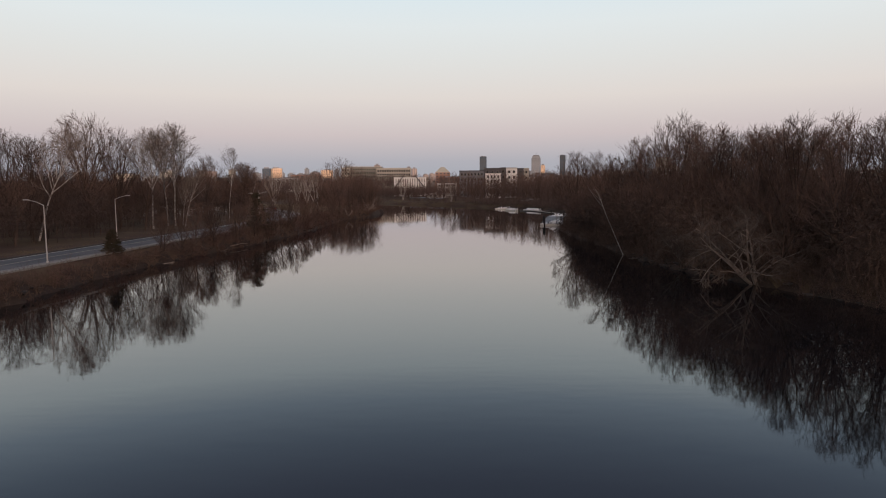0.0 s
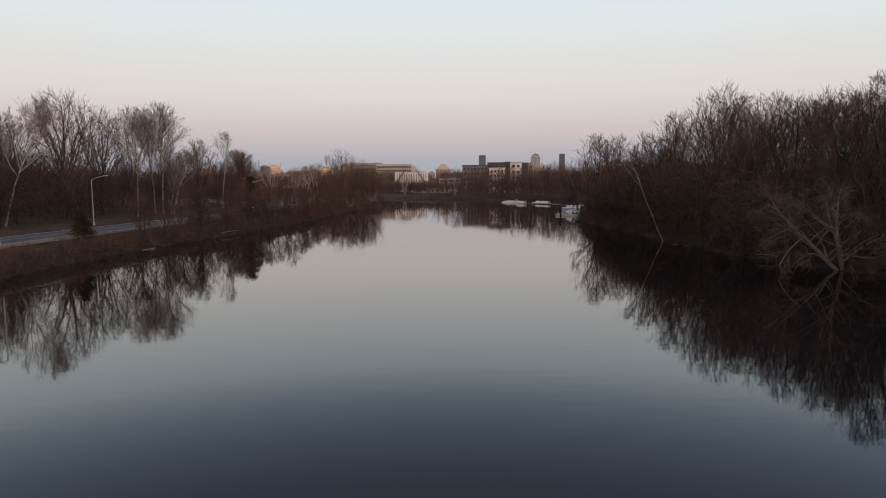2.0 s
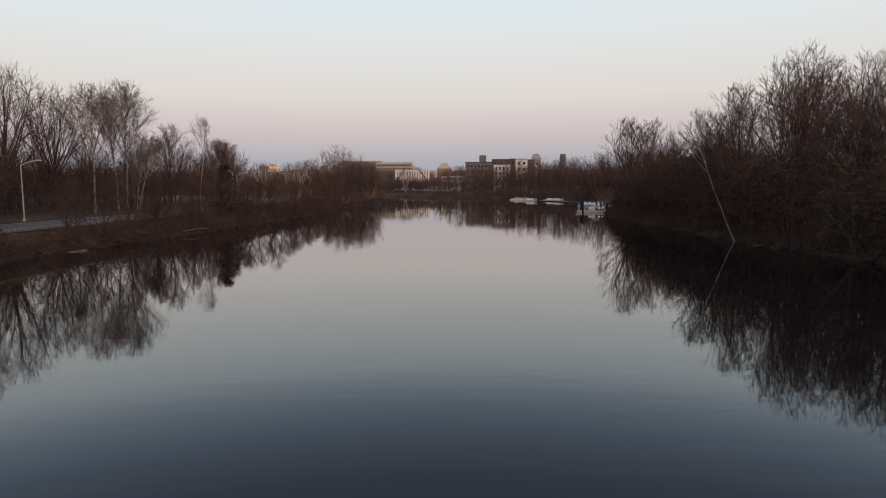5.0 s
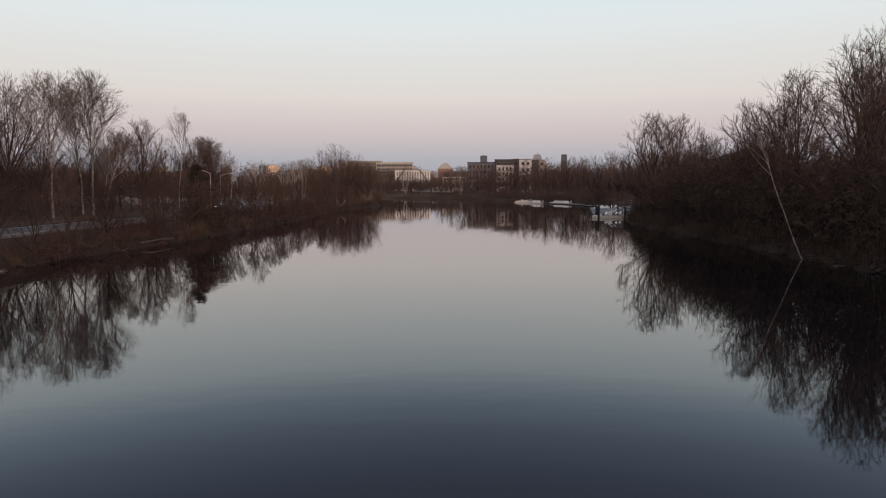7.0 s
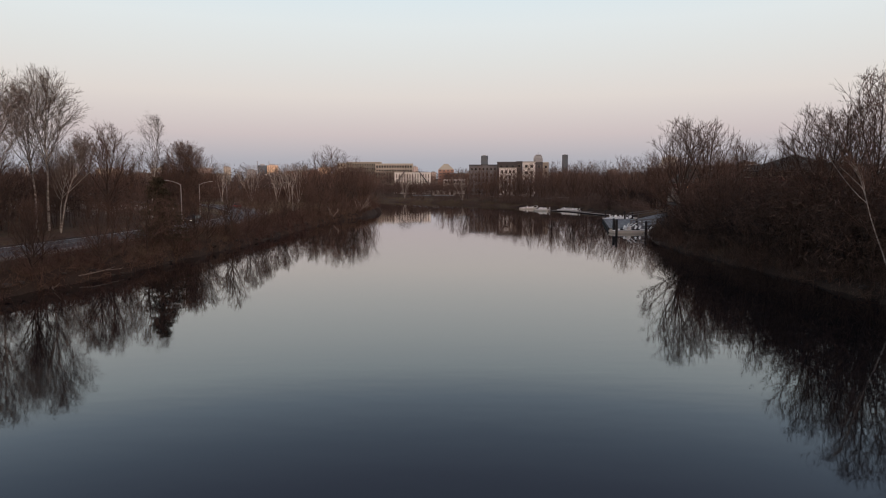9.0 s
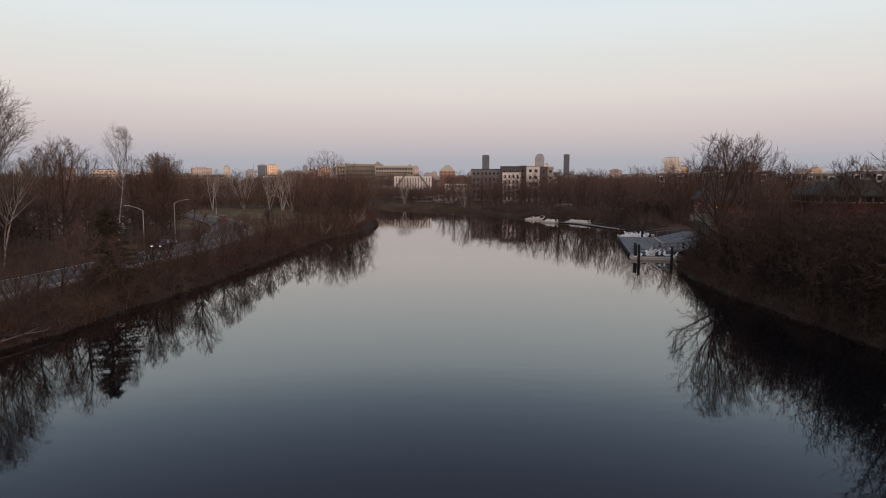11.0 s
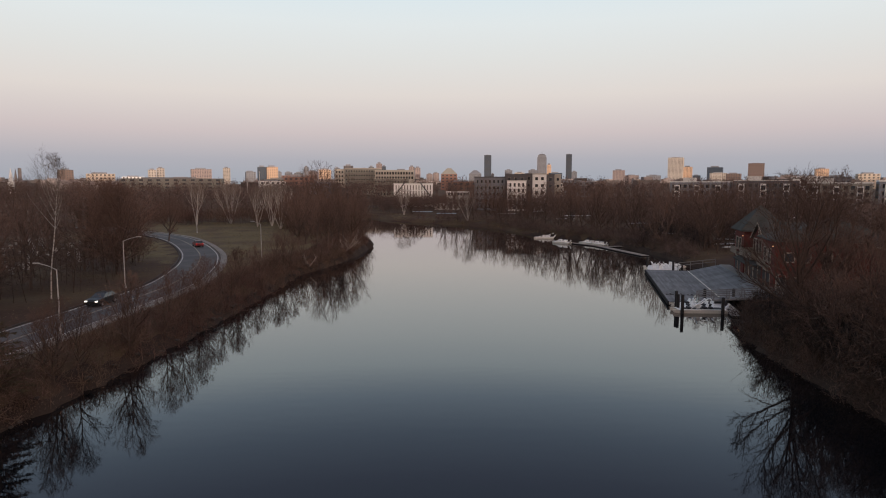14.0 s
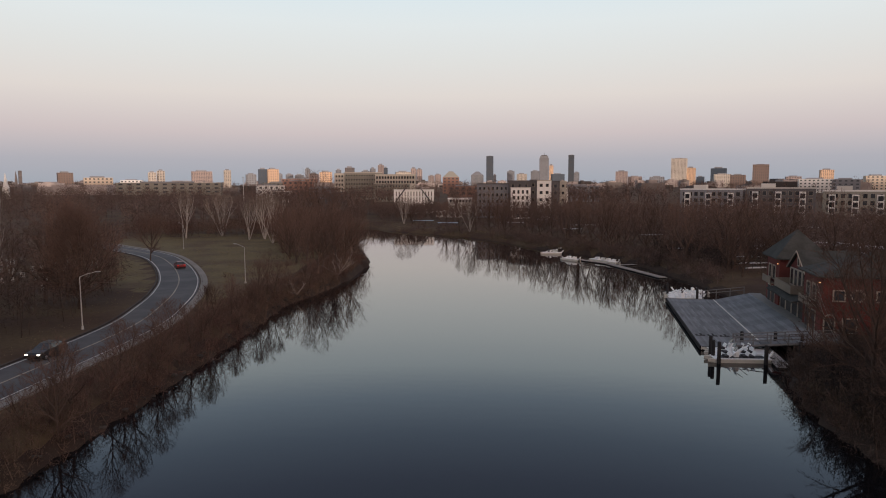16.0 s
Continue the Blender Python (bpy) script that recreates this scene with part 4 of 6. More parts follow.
woods("woodland", "bare brown woods beyond the parkway", np.concatenate([
    spots_in(230, -190, -86, 60, 275, lambda x, y: clear(x, y) & ~((x > -92) & (y < 200))),
    spots_in(170, -128, -86, 60, 235, clear),
]), 9, 15.5, 220, 0.05, 1, bare=0.05)
woods("woodland", "distant bare brown woods beyond the bend", np.concatenate([
    spots_in(260, -420, -190, 150, 330, clear),
    spots_in(640, -420, -45, 292, 640, lambda x, y: clear(x, y) & ~((x > -120) & (y < 336)) & ~((x > -60) & (y < 400)) & ~((x > -110) & (y > 440))),
]), 12, 20, 150, 0.12, 4, bare=0.06)
woods("undergrowth", "reddish young trees behind the birches past the bend", spots_in(170, -125, -56, 322, 350, clear), 4.5, 11, 200, 0.055, 30, wide=0.5, bare=0.0, mat="brush", category="undergrowth")
woods("woodland", "bare brown park trees before the flats", np.concatenate([
    spots_in(120, 16, 130, 298, 400, lambda x, y: clear(x, y) & (river_distance(x, y) > 9)),
    spots_in(120, 22, 110, 228, 300, lambda x, y: clear(x, y) & (river_distance(x, y) > 8) & ~((x < 74) & (y < 234))),
    spots_in(60, 80, 200, 240, 330, lambda x, y: clear(x, y) & (y < 440 - 0.55 * x)),
]), 10, 17, 340, 0.055, 5, wide=0.46, bare=0.04)
woods("woodland", "lower bare trees before the long flats", spots_in(330, 80, 330, 240, 400, lambda x, y: clear(x, y) & (y < 440 - 0.55 * x)), 5.5, 12.5, 260, 0.060, 7, wide=0.46, bare=0.04)
woods("undergrowth", "bare bushes along the park waterline", spots_in(5200, -20, 62, 205, 372, lambda x, y: (river_distance(x, y) > 0.2) & (river_distance(x, y) < 5) & ~((x > 38) & (y < 224)) & ~((x < 10) & (rg.uniform(0, 1, x.shape) < 0.6)))[:230], 2.0, 6.0, 150, 0.045, 31, wide=0.6, bare=0.0, mat="far_wood", category="undergrowth")
woods("undergrowth", "bare bushes under the park trees", spots_in(620, -10, 130, 232, 410, lambda x, y: (river_distance(x, y) > 2.5) & ~((x < 74) & (y < 236))), 1.5, 5.0, 80, 0.06, 25, wide=0.6, bare=0.0, mat="far_wood", category="undergrowth")
woods("woodland", "low bare trees along the park path", np.concatenate([
    spots_in(230, -95, 150, 398, 430, clear),
    spots_in(110, -52, 4, 462, 482, clear),
    spots_in(130, -75, 30, 430, 478, lambda x, y: (x < -8) | (y < 450)),
]), 6.5, 12, 200, 0.075, 6, bare=0.08)
woods("woodland", "bare street trees between the far buildings", np.concatenate([
    spots_in(300, -120, 200, 450, 640, lambda x, y: ~((x > -2) & (x < 62) & (y < 500)) & ~((x < -8) & (x > -44) & (y < 520))),
    spots_in(520, -1100, 1000, 640, 1500, clear),
]), 13, 21, 85, 0.19, 2)
woods("woodland", "distant woods and gardens along the city horizon", spots_in(520, -2200, 2200, 1500, 3200, lambda x, y: clear(x, y)), 15, 25, 60, 0.40, 3, wide=0.6)
woods("undergrowth", "dense bare bushes and young trees beyond the parkway", spots_in(800, -95, -52, 65, 250, lambda x, y: beyond_road(x, y) & ~((x < -68) & (y > 178))), 6.0, 12.2, 230, 0.032, 21, wide=0.5, bare=0.0, mat="thicket", category="undergrowth")
woods("undergrowth", "dark dense bushes under the bank trees", spots_in(430, 28, 64, 45, 172, lambda x, y: (river_distance(x, y) > 0.5) & ~((x > 42) & (x < 60) & (y > 145)) & ~((x > 35) & (y > 163))), 3.0, 9.0, 210, 0.026, 22, wide=0.5, bare=0.0, mat="brush_shaded", category="undergrowth")
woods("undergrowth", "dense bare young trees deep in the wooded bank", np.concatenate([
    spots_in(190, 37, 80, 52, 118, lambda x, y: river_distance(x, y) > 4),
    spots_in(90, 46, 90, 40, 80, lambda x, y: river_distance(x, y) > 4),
]), 8.0, 13.5, 420, 0.034, 20, wide=0.42, bare=0.0, mat="brush_shaded", category="undergrowth", lobes=6)
# The thickets by the boathouse use the colour darkened for shade.
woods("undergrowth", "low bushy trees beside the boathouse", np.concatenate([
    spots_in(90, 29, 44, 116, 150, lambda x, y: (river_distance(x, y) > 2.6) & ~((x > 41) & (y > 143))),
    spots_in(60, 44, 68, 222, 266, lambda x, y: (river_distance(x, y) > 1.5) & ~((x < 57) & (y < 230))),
]), 5.0, 10.0, 300, 0.032, 23, wide=0.5, bare=0.0, mat="shaded_thicket", category="undergrowth")
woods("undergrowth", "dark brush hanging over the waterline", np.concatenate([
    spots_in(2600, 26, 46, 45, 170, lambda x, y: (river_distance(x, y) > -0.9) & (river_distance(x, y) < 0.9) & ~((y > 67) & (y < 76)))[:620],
]), 1.0, 3.6, 150, 0.020, 26, wide=0.7, bare=0.0, mat="brush_shaded", category="undergrowth")
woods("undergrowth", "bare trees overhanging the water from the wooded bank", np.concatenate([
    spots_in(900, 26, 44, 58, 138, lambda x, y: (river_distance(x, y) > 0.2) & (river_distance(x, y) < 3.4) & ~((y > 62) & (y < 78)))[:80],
]), 7.0, 13.0, 400, 0.026, 28, wide=0.5, bare=0.0, mat="brush_shaded", category="undergrowth", lobes=7)
woods("undergrowth", "thicket in shade-darkened colour overhanging the water near the boathouse", np.concatenate([
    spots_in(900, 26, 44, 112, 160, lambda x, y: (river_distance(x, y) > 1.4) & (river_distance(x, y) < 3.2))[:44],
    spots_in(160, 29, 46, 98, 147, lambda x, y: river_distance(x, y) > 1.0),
]), 3.0, 7.0, 330, 0.024, 29, wide=0.45, bare=0.0, mat="shaded_thicket", category="undergrowth", lobes=7)
woods("undergrowth", "reddish bare bushes along the road bank", np.concatenate([
    spots_in(2600, -46, -26, 60, 262, lambda x, y: (river_distance(x, y) > 0.0) & (river_distance(x, y) < 5.0) & (line_distance(ROAD, x, y) > 7))[:380],
    spots_in(5200, -46, -26, 60, 262, lambda x, y: (river_distance(x, y) > -0.8) & (river_distance(x, y) < 0.8))[:620],
]), 0.8, 3.2, 120, 0.017, 27, wide=0.7, bare=0.0, mat="brush", category="undergrowth")
woods("undergrowth", "bare bushes on the point", spots_in(60, -60, -28, 236, 300, lambda x, y: (river_distance(x, y) > 0.6) & (x > -1.0 - 0.285 * (y - 100))), 3.0, 8.0, 220, 0.032, 24, wide=0.5, bare=0.0, mat="brush", category="undergrowth")


def brush(name, label, n, x0, x1, y0, y1, ok, tall0, tall1, r, seed, lean=0.35, stems=5, sides=2, mat="brush", category="undergrowth"):
    """Clumps of thin leaning stems, each with a few side twigs."""
    g = np.random.default_rng(seed)
    c = np.c_[g.uniform(x0, x1, n), g.uniform(y0, y1, n)]
    c = c[ok(c[:, 0], c[:, 1])]
    size = np.repeat(g.uniform(0.45, 1.0, len(c)), stems)
    c = np.repeat(c, stems, 0)
    c = c + g.normal(0, 0.3, c.shape)
    z = height(c[:, 0], c[:, 1])
    keep = z > 0.12
    c, z, size = c[keep], z[keep], size[keep]
    p = np.c_[c, z - 0.1]
    h = g.uniform(tall0, tall1, len(p)) * size
    q = p + np.c_[g.normal(0, lean, (len(p), 2)) * h[:, None], h]
    P, Q, R = [p], [q], [np.full(len(p), r)]
    for k in range(sides):
        a = p + (q - p) * g.uniform(0.3, 0.85, (len(p), 1))
        way = (q - p) * 0.35 + g.normal(0, 0.30, p.shape) * h[:, None] * 0.6
        P.append(a), Q.append(a + way), R.append(np.full(len(p), r * 0.6))
    ob = new(name, joined(name, [blades(np.concatenate(P), np.concatenate(Q), 1.15 * np.concatenate(R), seed)], M[mat]))
    return tagged(ob, label, category, kind="stuff")


brush("undergrowth", "reddish-brown dry brush on the road bank", 9500, -46, -26, 60, 262, lambda x, y: (river_distance(x, y) > 0.05) & (river_distance(x, y) < 8) & (line_distance(ROAD, x, y) > 6.2), 0.4, 2.0, 0.014, 4, 0.5, 5, 3)
brush("undergrowth", "dark tangled brush on the wooded bank", 9000, 27, 56, 45, 172, lambda x, y: (river_distance(x, y) > 0.0) & (river_distance(x, y) < 9), 0.8, 3.6, 0.022, 5, 0.45, mat="brush_shaded")
brush("undergrowth", "bare thicket on the point", 1000, -110, -28, 240, 300, lambda x, y: (river_distance(x, y) > 0.1) & (x > -1.0 - 0.285 * (y - 100)), 0.8, 4.0, 0.03, 11, 0.3)
brush("undergrowth", "low brush along the park shore", 2600, -60, 90, 222, 420, lambda x, y: (river_distance(x, y) > 0.1) & (river_distance(x, y) < 22), 0.4, 1.8, 0.03, 9)
brush("grass", "olive-brown dead winter grass inside the road bend", 5200, -100, -40, 196, 336, lambda x, y: (river_distance(x, y) > 6) & (line_distance(ROAD, x, y) > 5.6) & (x > -46 - 1.3 * (y - 196)), 0.10, 0.35, 0.06, 13, 0.7, 5, 0, "grass", "grass")
brush("grass", "dead grass on the verge beside the parkway kerb", 3800, -62, -38, 60, 215, lambda x, y: (line_distance(ROAD, x, y) > 5.3) & (line_distance(ROAD, x, y) < 10) & (river_distance(x, y) > 2), 0.10, 0.30, 0.05, 14, 0.7, 5, 0, "grass", "grass")
brush("grass", "dead grass along the far park shore", 15000, -66, 52, 290, 440, lambda x, y: (river_distance(x, y) > 0.5) & (river_distance(x, y) < 26) & (x > -58), 0.10, 0.30, 0.10, 15, 0.7, 5, 0, "grass", "grass")


# ---- buildings of the city ----
def window_set(parent, face, x0, x1, z0, z1, cols, rows, w, h, at, mat, pane):
    """Panes with frames in rows and columns over one face: 's' looks to -y, 'w' to -x, 'e' to +x. One shared mesh."""
    for c in range(cols):
        for r in range(rows):
            u = x0 + (x1 - x0) * (c + 0.5) / cols
            v = z0 + (z1 - z0) * (r + 0.5) / rows
            ob = new("window", pane)
            ob.parent = parent
            ob.matrix_local = pose(u, at, v) if face == "s" else pose(at, u, v, 0, 0, -90 if face == "w" else 90)


PANES = {}


def pane_mesh(w, h, wall=None):
    """A framed pane of w by h metres, standing 4 cm out of the wall."""
    key = (round(w, 2), round(h, 2))
    if key not in PANES:
        bm = bmesh.new()
        add_box(bm, -w / 2, w / 2, -0.05, 0.1, -h / 2, h / 2)
        f = 0.09
        for a in ((-w / 2 - f, -w / 2, -h / 2 - f, h / 2 + f), (w / 2, w / 2 + f, -h / 2 - f, h / 2 + f), (-w / 2, w / 2, h / 2, h / 2 + f), (-w / 2, w / 2, -h / 2 - f, -h / 2)):
            add_box(bm, a[0], a[1], -0.1, 0.1, a[2], a[3])
        for fc in bm.faces[6:]:
            fc.material_index = 1
        me = bpy.data.meshes.new("pane")
        bm.to_mesh(me)
        bm.free()
        me.materials.append(M["glass"])
        me.materials.append(M["trim"])
        PANES[key] = me
    return PANES[key]


def city_building(kind, colour, x, y, w, d, top):
    """A building of the skyline: body, roof with its plant room, and floor bands."""
    word = {"glass": "glass-clad", "redbrick": "red brick"}.get(colour, colour)
    ob = thing("city_building", pose(x, y, 1.5, 0, 0, -math.degrees(math.atan2(x, y)) + tree_rnd.uniform(-9, 9)), f"distant {word} city building in low sunlight" if kind != "steeple" else "distant white church tower with a steeple", "building", "city skyline")
    mat = M["city_" + colour]
    h = top - 1.5
    if kind in ("steeple", "spire"):
        part("wall", box(-w / 2, w / 2, -w / 2, w / 2, 0, h * 0.55), mat, ob)
        bm = bmesh.new()
        bmesh.ops.create_cone(bm, segments=8, radius1=w * 0.5, radius2=0.1, depth=h * 0.45, matrix=Matrix.Translation((0, 0, h * 0.775)))
        part("spire", bm, mat, ob)
        return ob
    body = h * {"block": 0.94, "tower": 0.985, "crown": 0.90, "hip": 0.78}[kind]
    part("wall", box(-w / 2, w / 2, -d / 2, d / 2, 0, body), mat, ob)
    if kind == "hip":
        bm = bmesh.new()
        r = bmesh.ops.create_cone(bm, cap_ends=True, segments=4, radius1=0.71, radius2=0.18, depth=1, matrix=Matrix.Diagonal((w, d, h - body, 1)) @ pose(0, 0, 0.5, 0, 0, 45))
        for v in bm.verts:
            v.co.z += body
        part("roof", bm, M["city_olive" if colour == "redbrick" else "city_grey"], ob)
    elif kind == "crown":
        part("upper_storey", box(-w * 0.42, w * 0.42, -d * 0.42, d * 0.42, body, h * 0.97), mat, ob)
        part("roof", box(-w * 0.3, w * 0.3, -d * 0.3, d * 0.3, h * 0.97, h), M["city_charcoal"], ob)
        bm = bmesh.new()
        add_tube(bm, [(0, 0, h), (0, 0, h * 1.09)], [1.2, 0.3], 6)
        part("mast", bm, M["city_charcoal"], ob)
    else:
        part("plant_room", box(-w * 0.28, w * 0.22, -d * 0.3, d * 0.3, body, h), M["city_grey"], ob)
    n = max(3, min(int(body / 3.6), 26))
    cols = max(3, min(int(w / 4.5), 12))
    bm = bmesh.new()
    for r in range(n):
        z = body * (r + 0.35) / n
        if kind == "tower" and colour == "glass":
            add_box(bm, -w / 2 + 1, w / 2 - 1, -d / 2 - 0.15, -d / 2 + 0.2, z, z + body / n * 0.55)
            continue
        for c in range(cols):
            u = -w / 2 + w * (c + 0.28) / cols
            add_box(bm, u, u + w / cols * 0.45, -d / 2 - 0.1, -d / 2 + 0.2, z, z + body / n * 0.42)
    tagged(part("glazing", bm, M["far_glass"], ob), kind="stuff")
    return ob


city_building("steeple", "white", -428, 700, 5, 14, 31)
city_building("spire", "dark", -1317, 2000, 7, 14, 61)
city_building("tower", "dark", -1304, 2000, 8, 14, 61)
city_building("block", "brown", -862, 1500, 29, 23, 48)
city_building("block", "beige", -452, 900, 32, 26, 30)
city_building("block", "white", -460, 1000, 28, 22, 27)
city_building("block", "tan", -669, 1500, 16, 14, 48)
city_building("block", "tan", -696, 1600, 17, 14, 54)
city_building("block", "salmon", -719, 1900, 54, 43, 58)
city_building("block", "tan", -611, 1800, 18, 14, 59)
city_building("block", "grey", -452, 1500, 21, 17, 43)
city_building("block", "glass", -456, 1600, 21, 17, 57)
city_building("block", "orange", -433, 1600, 25, 20, 57)
city_building("block", "grey", -443, 1700, 11, 14, 46)
city_building("block", "redbrick", -211, 950, 45, 36, 28)
city_building("block", "grey", -446, 1800, 19, 16, 47)
city_building("block", "grey", -395, 1700, 22, 18, 44)
city_building("block", "grey", -537, 2400, 16, 14, 77)
city_building("block", "salmon", -315, 1500, 20, 16, 44)
city_building("block", "orange", -268, 1400, 24, 19, 46)
city_building("block", "grey", -390, 2200, 18, 15, 68)
city_building("block", "dark", -303, 1900, 24, 19, 68)
city_building("block", "grey", -244, 1800, 21, 17, 56)
city_building("block", "grey", -291, 2300, 17, 14, 75)
city_building("block", "salmon", -299, 2600, 22, 17, 96)
city_building("block", "glass", -281, 2600, 15, 14, 85)
city_building("block", "tan", -138, 1700, 36, 29, 51)
city_building("block", "salmon", -139, 2100, 16, 14, 70)
city_building("block", "salmon", -121, 2100, 17, 14, 67)
city_building("block", "salmon", -80, 2000, 18, 15, 45)
city_building("block", "salmon", -70, 2300, 19, 15, 53)
city_building("hip", "redbrick", -11, 900, 20, 16, 35)
city_building("hip", "grey", 73, 2600, 46, 37, 65)
city_building("tower", "glass", 202, 4250, 43, 35, 194)
city_building("block", "grey", 214, 3900, 16, 14, 74)
city_building("block", "grey", 283, 3600, 36, 29, 89)
city_building("block", "tan", 234, 2500, 35, 28, 57)
city_building("block", "grey", 379, 3300, 42, 33, 83)
city_building("crown", "grey", 547, 4250, 57, 45, 197)
city_building("block", "orange", 557, 4000, 24, 19, 132)
city_building("block", "glass", 427, 2900, 53, 43, 62)
city_building("tower", "glass", 745, 4400, 37, 30, 206)
city_building("block", "grey", 709, 4000, 30, 24, 88)
city_building("block", "salmon", 575, 2400, 40, 32, 64)
city_building("block", "salmon", 567, 2200, 42, 33, 43)
city_building("block", "grey", 546, 1900, 39, 31, 39)
city_building("tower", "tan", 809, 2500, 52, 41, 110)
city_building("block", "orange", 852, 2500, 33, 26, 79)
city_building("block", "glass", 628, 1800, 19, 15, 38)
city_building("block", "glass", 834, 2200, 45, 36, 70)
city_building("block", "tan", 724, 1900, 43, 35, 46)
city_building("block", "brown", 639, 1600, 31, 25, 40)
city_building("tower", "brown", 736, 1700, 36, 28, 65)
city_building("block", "salmon", 713, 1500, 29, 23, 35)
city_building("block", "white", 433, 900, 36, 28, 26)
city_building("block", "orange", 1007, 1900, 32, 26, 58)
city_building("block", "grey", 411, 800, 26, 21, 25)
city_building("block", "beige", 569, 1000, 26, 21, 31)
# the long old grandstand and the low town in front of the skyline
for x, y, w, top, colour in [(-316.0, 800, 106, 23.0, "olive"), (-177.1, 700, 24, 19.8, "white"), (-163.2, 750, 30, 24.2, "redbrick"), (-131.0, 720, 26, 17.7, "grey"), (-152.7, 640, 20, 15.3, "pale"), (-224.0, 900, 40, 22.7, "olive"),
                             (-100.5, 620, 18, 13.7, "charcoal"), (69.6, 620, 30, 17.8, "pale"), (95.5, 640, 36, 19.2, "grey"), (63.9, 560, 18, 13.9, "charcoal"), (2.6, 640, 26, 19.0, "redbrick")]:
    city_building("block", colour, x, y, w, 16, top)



def block(name, label, x, y, turn, w, d, z, colour, roof, floors, cols, win, side_cols=0, floor0=0.8):
    """A flat-roofed block of flats: walls, parapet, and each window of the faces turned to the river."""
    ob = thing(name, pose(x, y, 1.5, 0, 0, turn), label, "building")
    h = z - 1.5
    part("wall", box(-w / 2, w / 2, 0, d, 0, h - 0.5), M["city_" + colour], ob)
    bm = bmesh.new()
    for a in ((-w / 2 - 0.15, w / 2 + 0.15, -0.15, 0.25), (-w / 2 - 0.15, w / 2 + 0.15, d - 0.25, d + 0.15), (-w / 2 - 0.15, -w / 2 + 0.25, 0.25, d - 0.25), (w / 2 - 0.25, w / 2 + 0.15, 0.25, d - 0.25)):
        add_box(bm, *a, h - 0.5, h)
    part("parapet", bm, M["city_" + roof], ob)
    part("roof", box(-w / 2 + 0.25, w / 2 - 0.25, 0.25, d - 0.25, h - 0.5, h - 0.3), M["concrete"], ob)
    pm = pane_mesh(*win)
    window_set(ob, "s", -w / 2 + 0.6, w / 2 - 0.6, floor0, h - 0.9, cols, floors, 0, 0, 0, None, pm)
    if side_cols:
        window_set(ob, "w", 0.6, d - 0.6, floor0, h - 0.9, side_cols, floors, 0, 0, -w / 2, None, pm)
    return ob


# the flats across the park: white and charcoal volumes
block("apartment_block", "long grey five-storey flats with dark upper walls", 15.9, 441, -6, 17, 14, 20.3, "grey", "charcoal", 5, 7, (1.05, 1.5), 3)
block("apartment_block", "white five-storey corner of flats with narrow windows", 29.7, 433, -6, 10.2, 12, 18.3, "white", "pale", 5, 4, (0.9, 1.7), 3)
block("apartment_block", "charcoal top storey above white corner flats", 29.5, 437, -6, 11.5, 10, 21.8, "charcoal", "charcoal", 5, 3, (1.2, 1.6))
block("apartment_block", "charcoal stair tower between flats", 36.9, 440, -6, 3.6, 10, 22.2, "charcoal", "charcoal", 5, 1, (1.2, 1.6))
block("apartment_block", "cream five-storey flats with square windows", 42.5, 439, -6, 7.4, 13, 22.0, "white", "cream", 5, 2, (1.4, 1.5))
block("apartment_block", "charcoal and cream flats with balconies", 48.5, 440, -6, 4.2, 13, 21.6, "charcoal", "charcoal", 5, 1, (1.6, 1.8))
block("apartment_block", "narrow cream end of the flats", 52.5, 440, -6, 3.4, 13, 21.6, "cream", "cream", 5, 1, (1.2, 1.4))
# the older block and cream hall left of the white building
block("apartment_block", "cream-fronted tall end of a grey residential block", -110.8, 690, 8, 9, 16, 29.7, "cream", "cream", 7, 3, (1.4, 1.8))
block("apartment_block", "olive-grey residential block with regular windows", -88.8, 690, 8, 34, 16, 30.6, "olive", "tan", 7, 14, (1.2, 1.5))
block("apartment_block", "brown residential wing with many windows", -57.5, 640, 4, 30, 14, 20.6, "olive", "cream", 5, 12, (1.1, 1.5))
block("office_hall", "cream hall with a row of square windows", -58.7, 680, 2, 36, 16, 28.6, "cream", "cream", 2, 14, (1.6, 2.2), 0, 18)
white_hall = block("white_hall", "large white hall with tall narrow windows", -28.8, 486, 4, 24, 18, 16.7, "white", "white", 3, 13, (0.35, 2.7), 4, 4)
for k, (u0, z0, u1, z1) in enumerate([(-11, 8, -5, 16), (4, 16, 10, 8), (10, 8, 4, 1), (-4, 1, -8, 5)]):
    bm = bmesh.new()
    add_tube(bm, [(u0, -1.2, z0), (u1, -1.2, z1)], [0.35, 0.35], 6)
    part("brace", bm, M["city_charcoal"], white_hall, "black diagonal steel brace")
block("low_shed", "low pale shed with a white roof", -7.6, 452, 0, 14, 10, 5.2, "pale", "white", 1, 4, (1.2, 1.2))
block("low_shed", "white-roofed hall with a row of windows", -1.2, 474, 2, 14, 12, 11.8, "pale", "white", 1, 7, (1.2, 1.4), 0, 8)
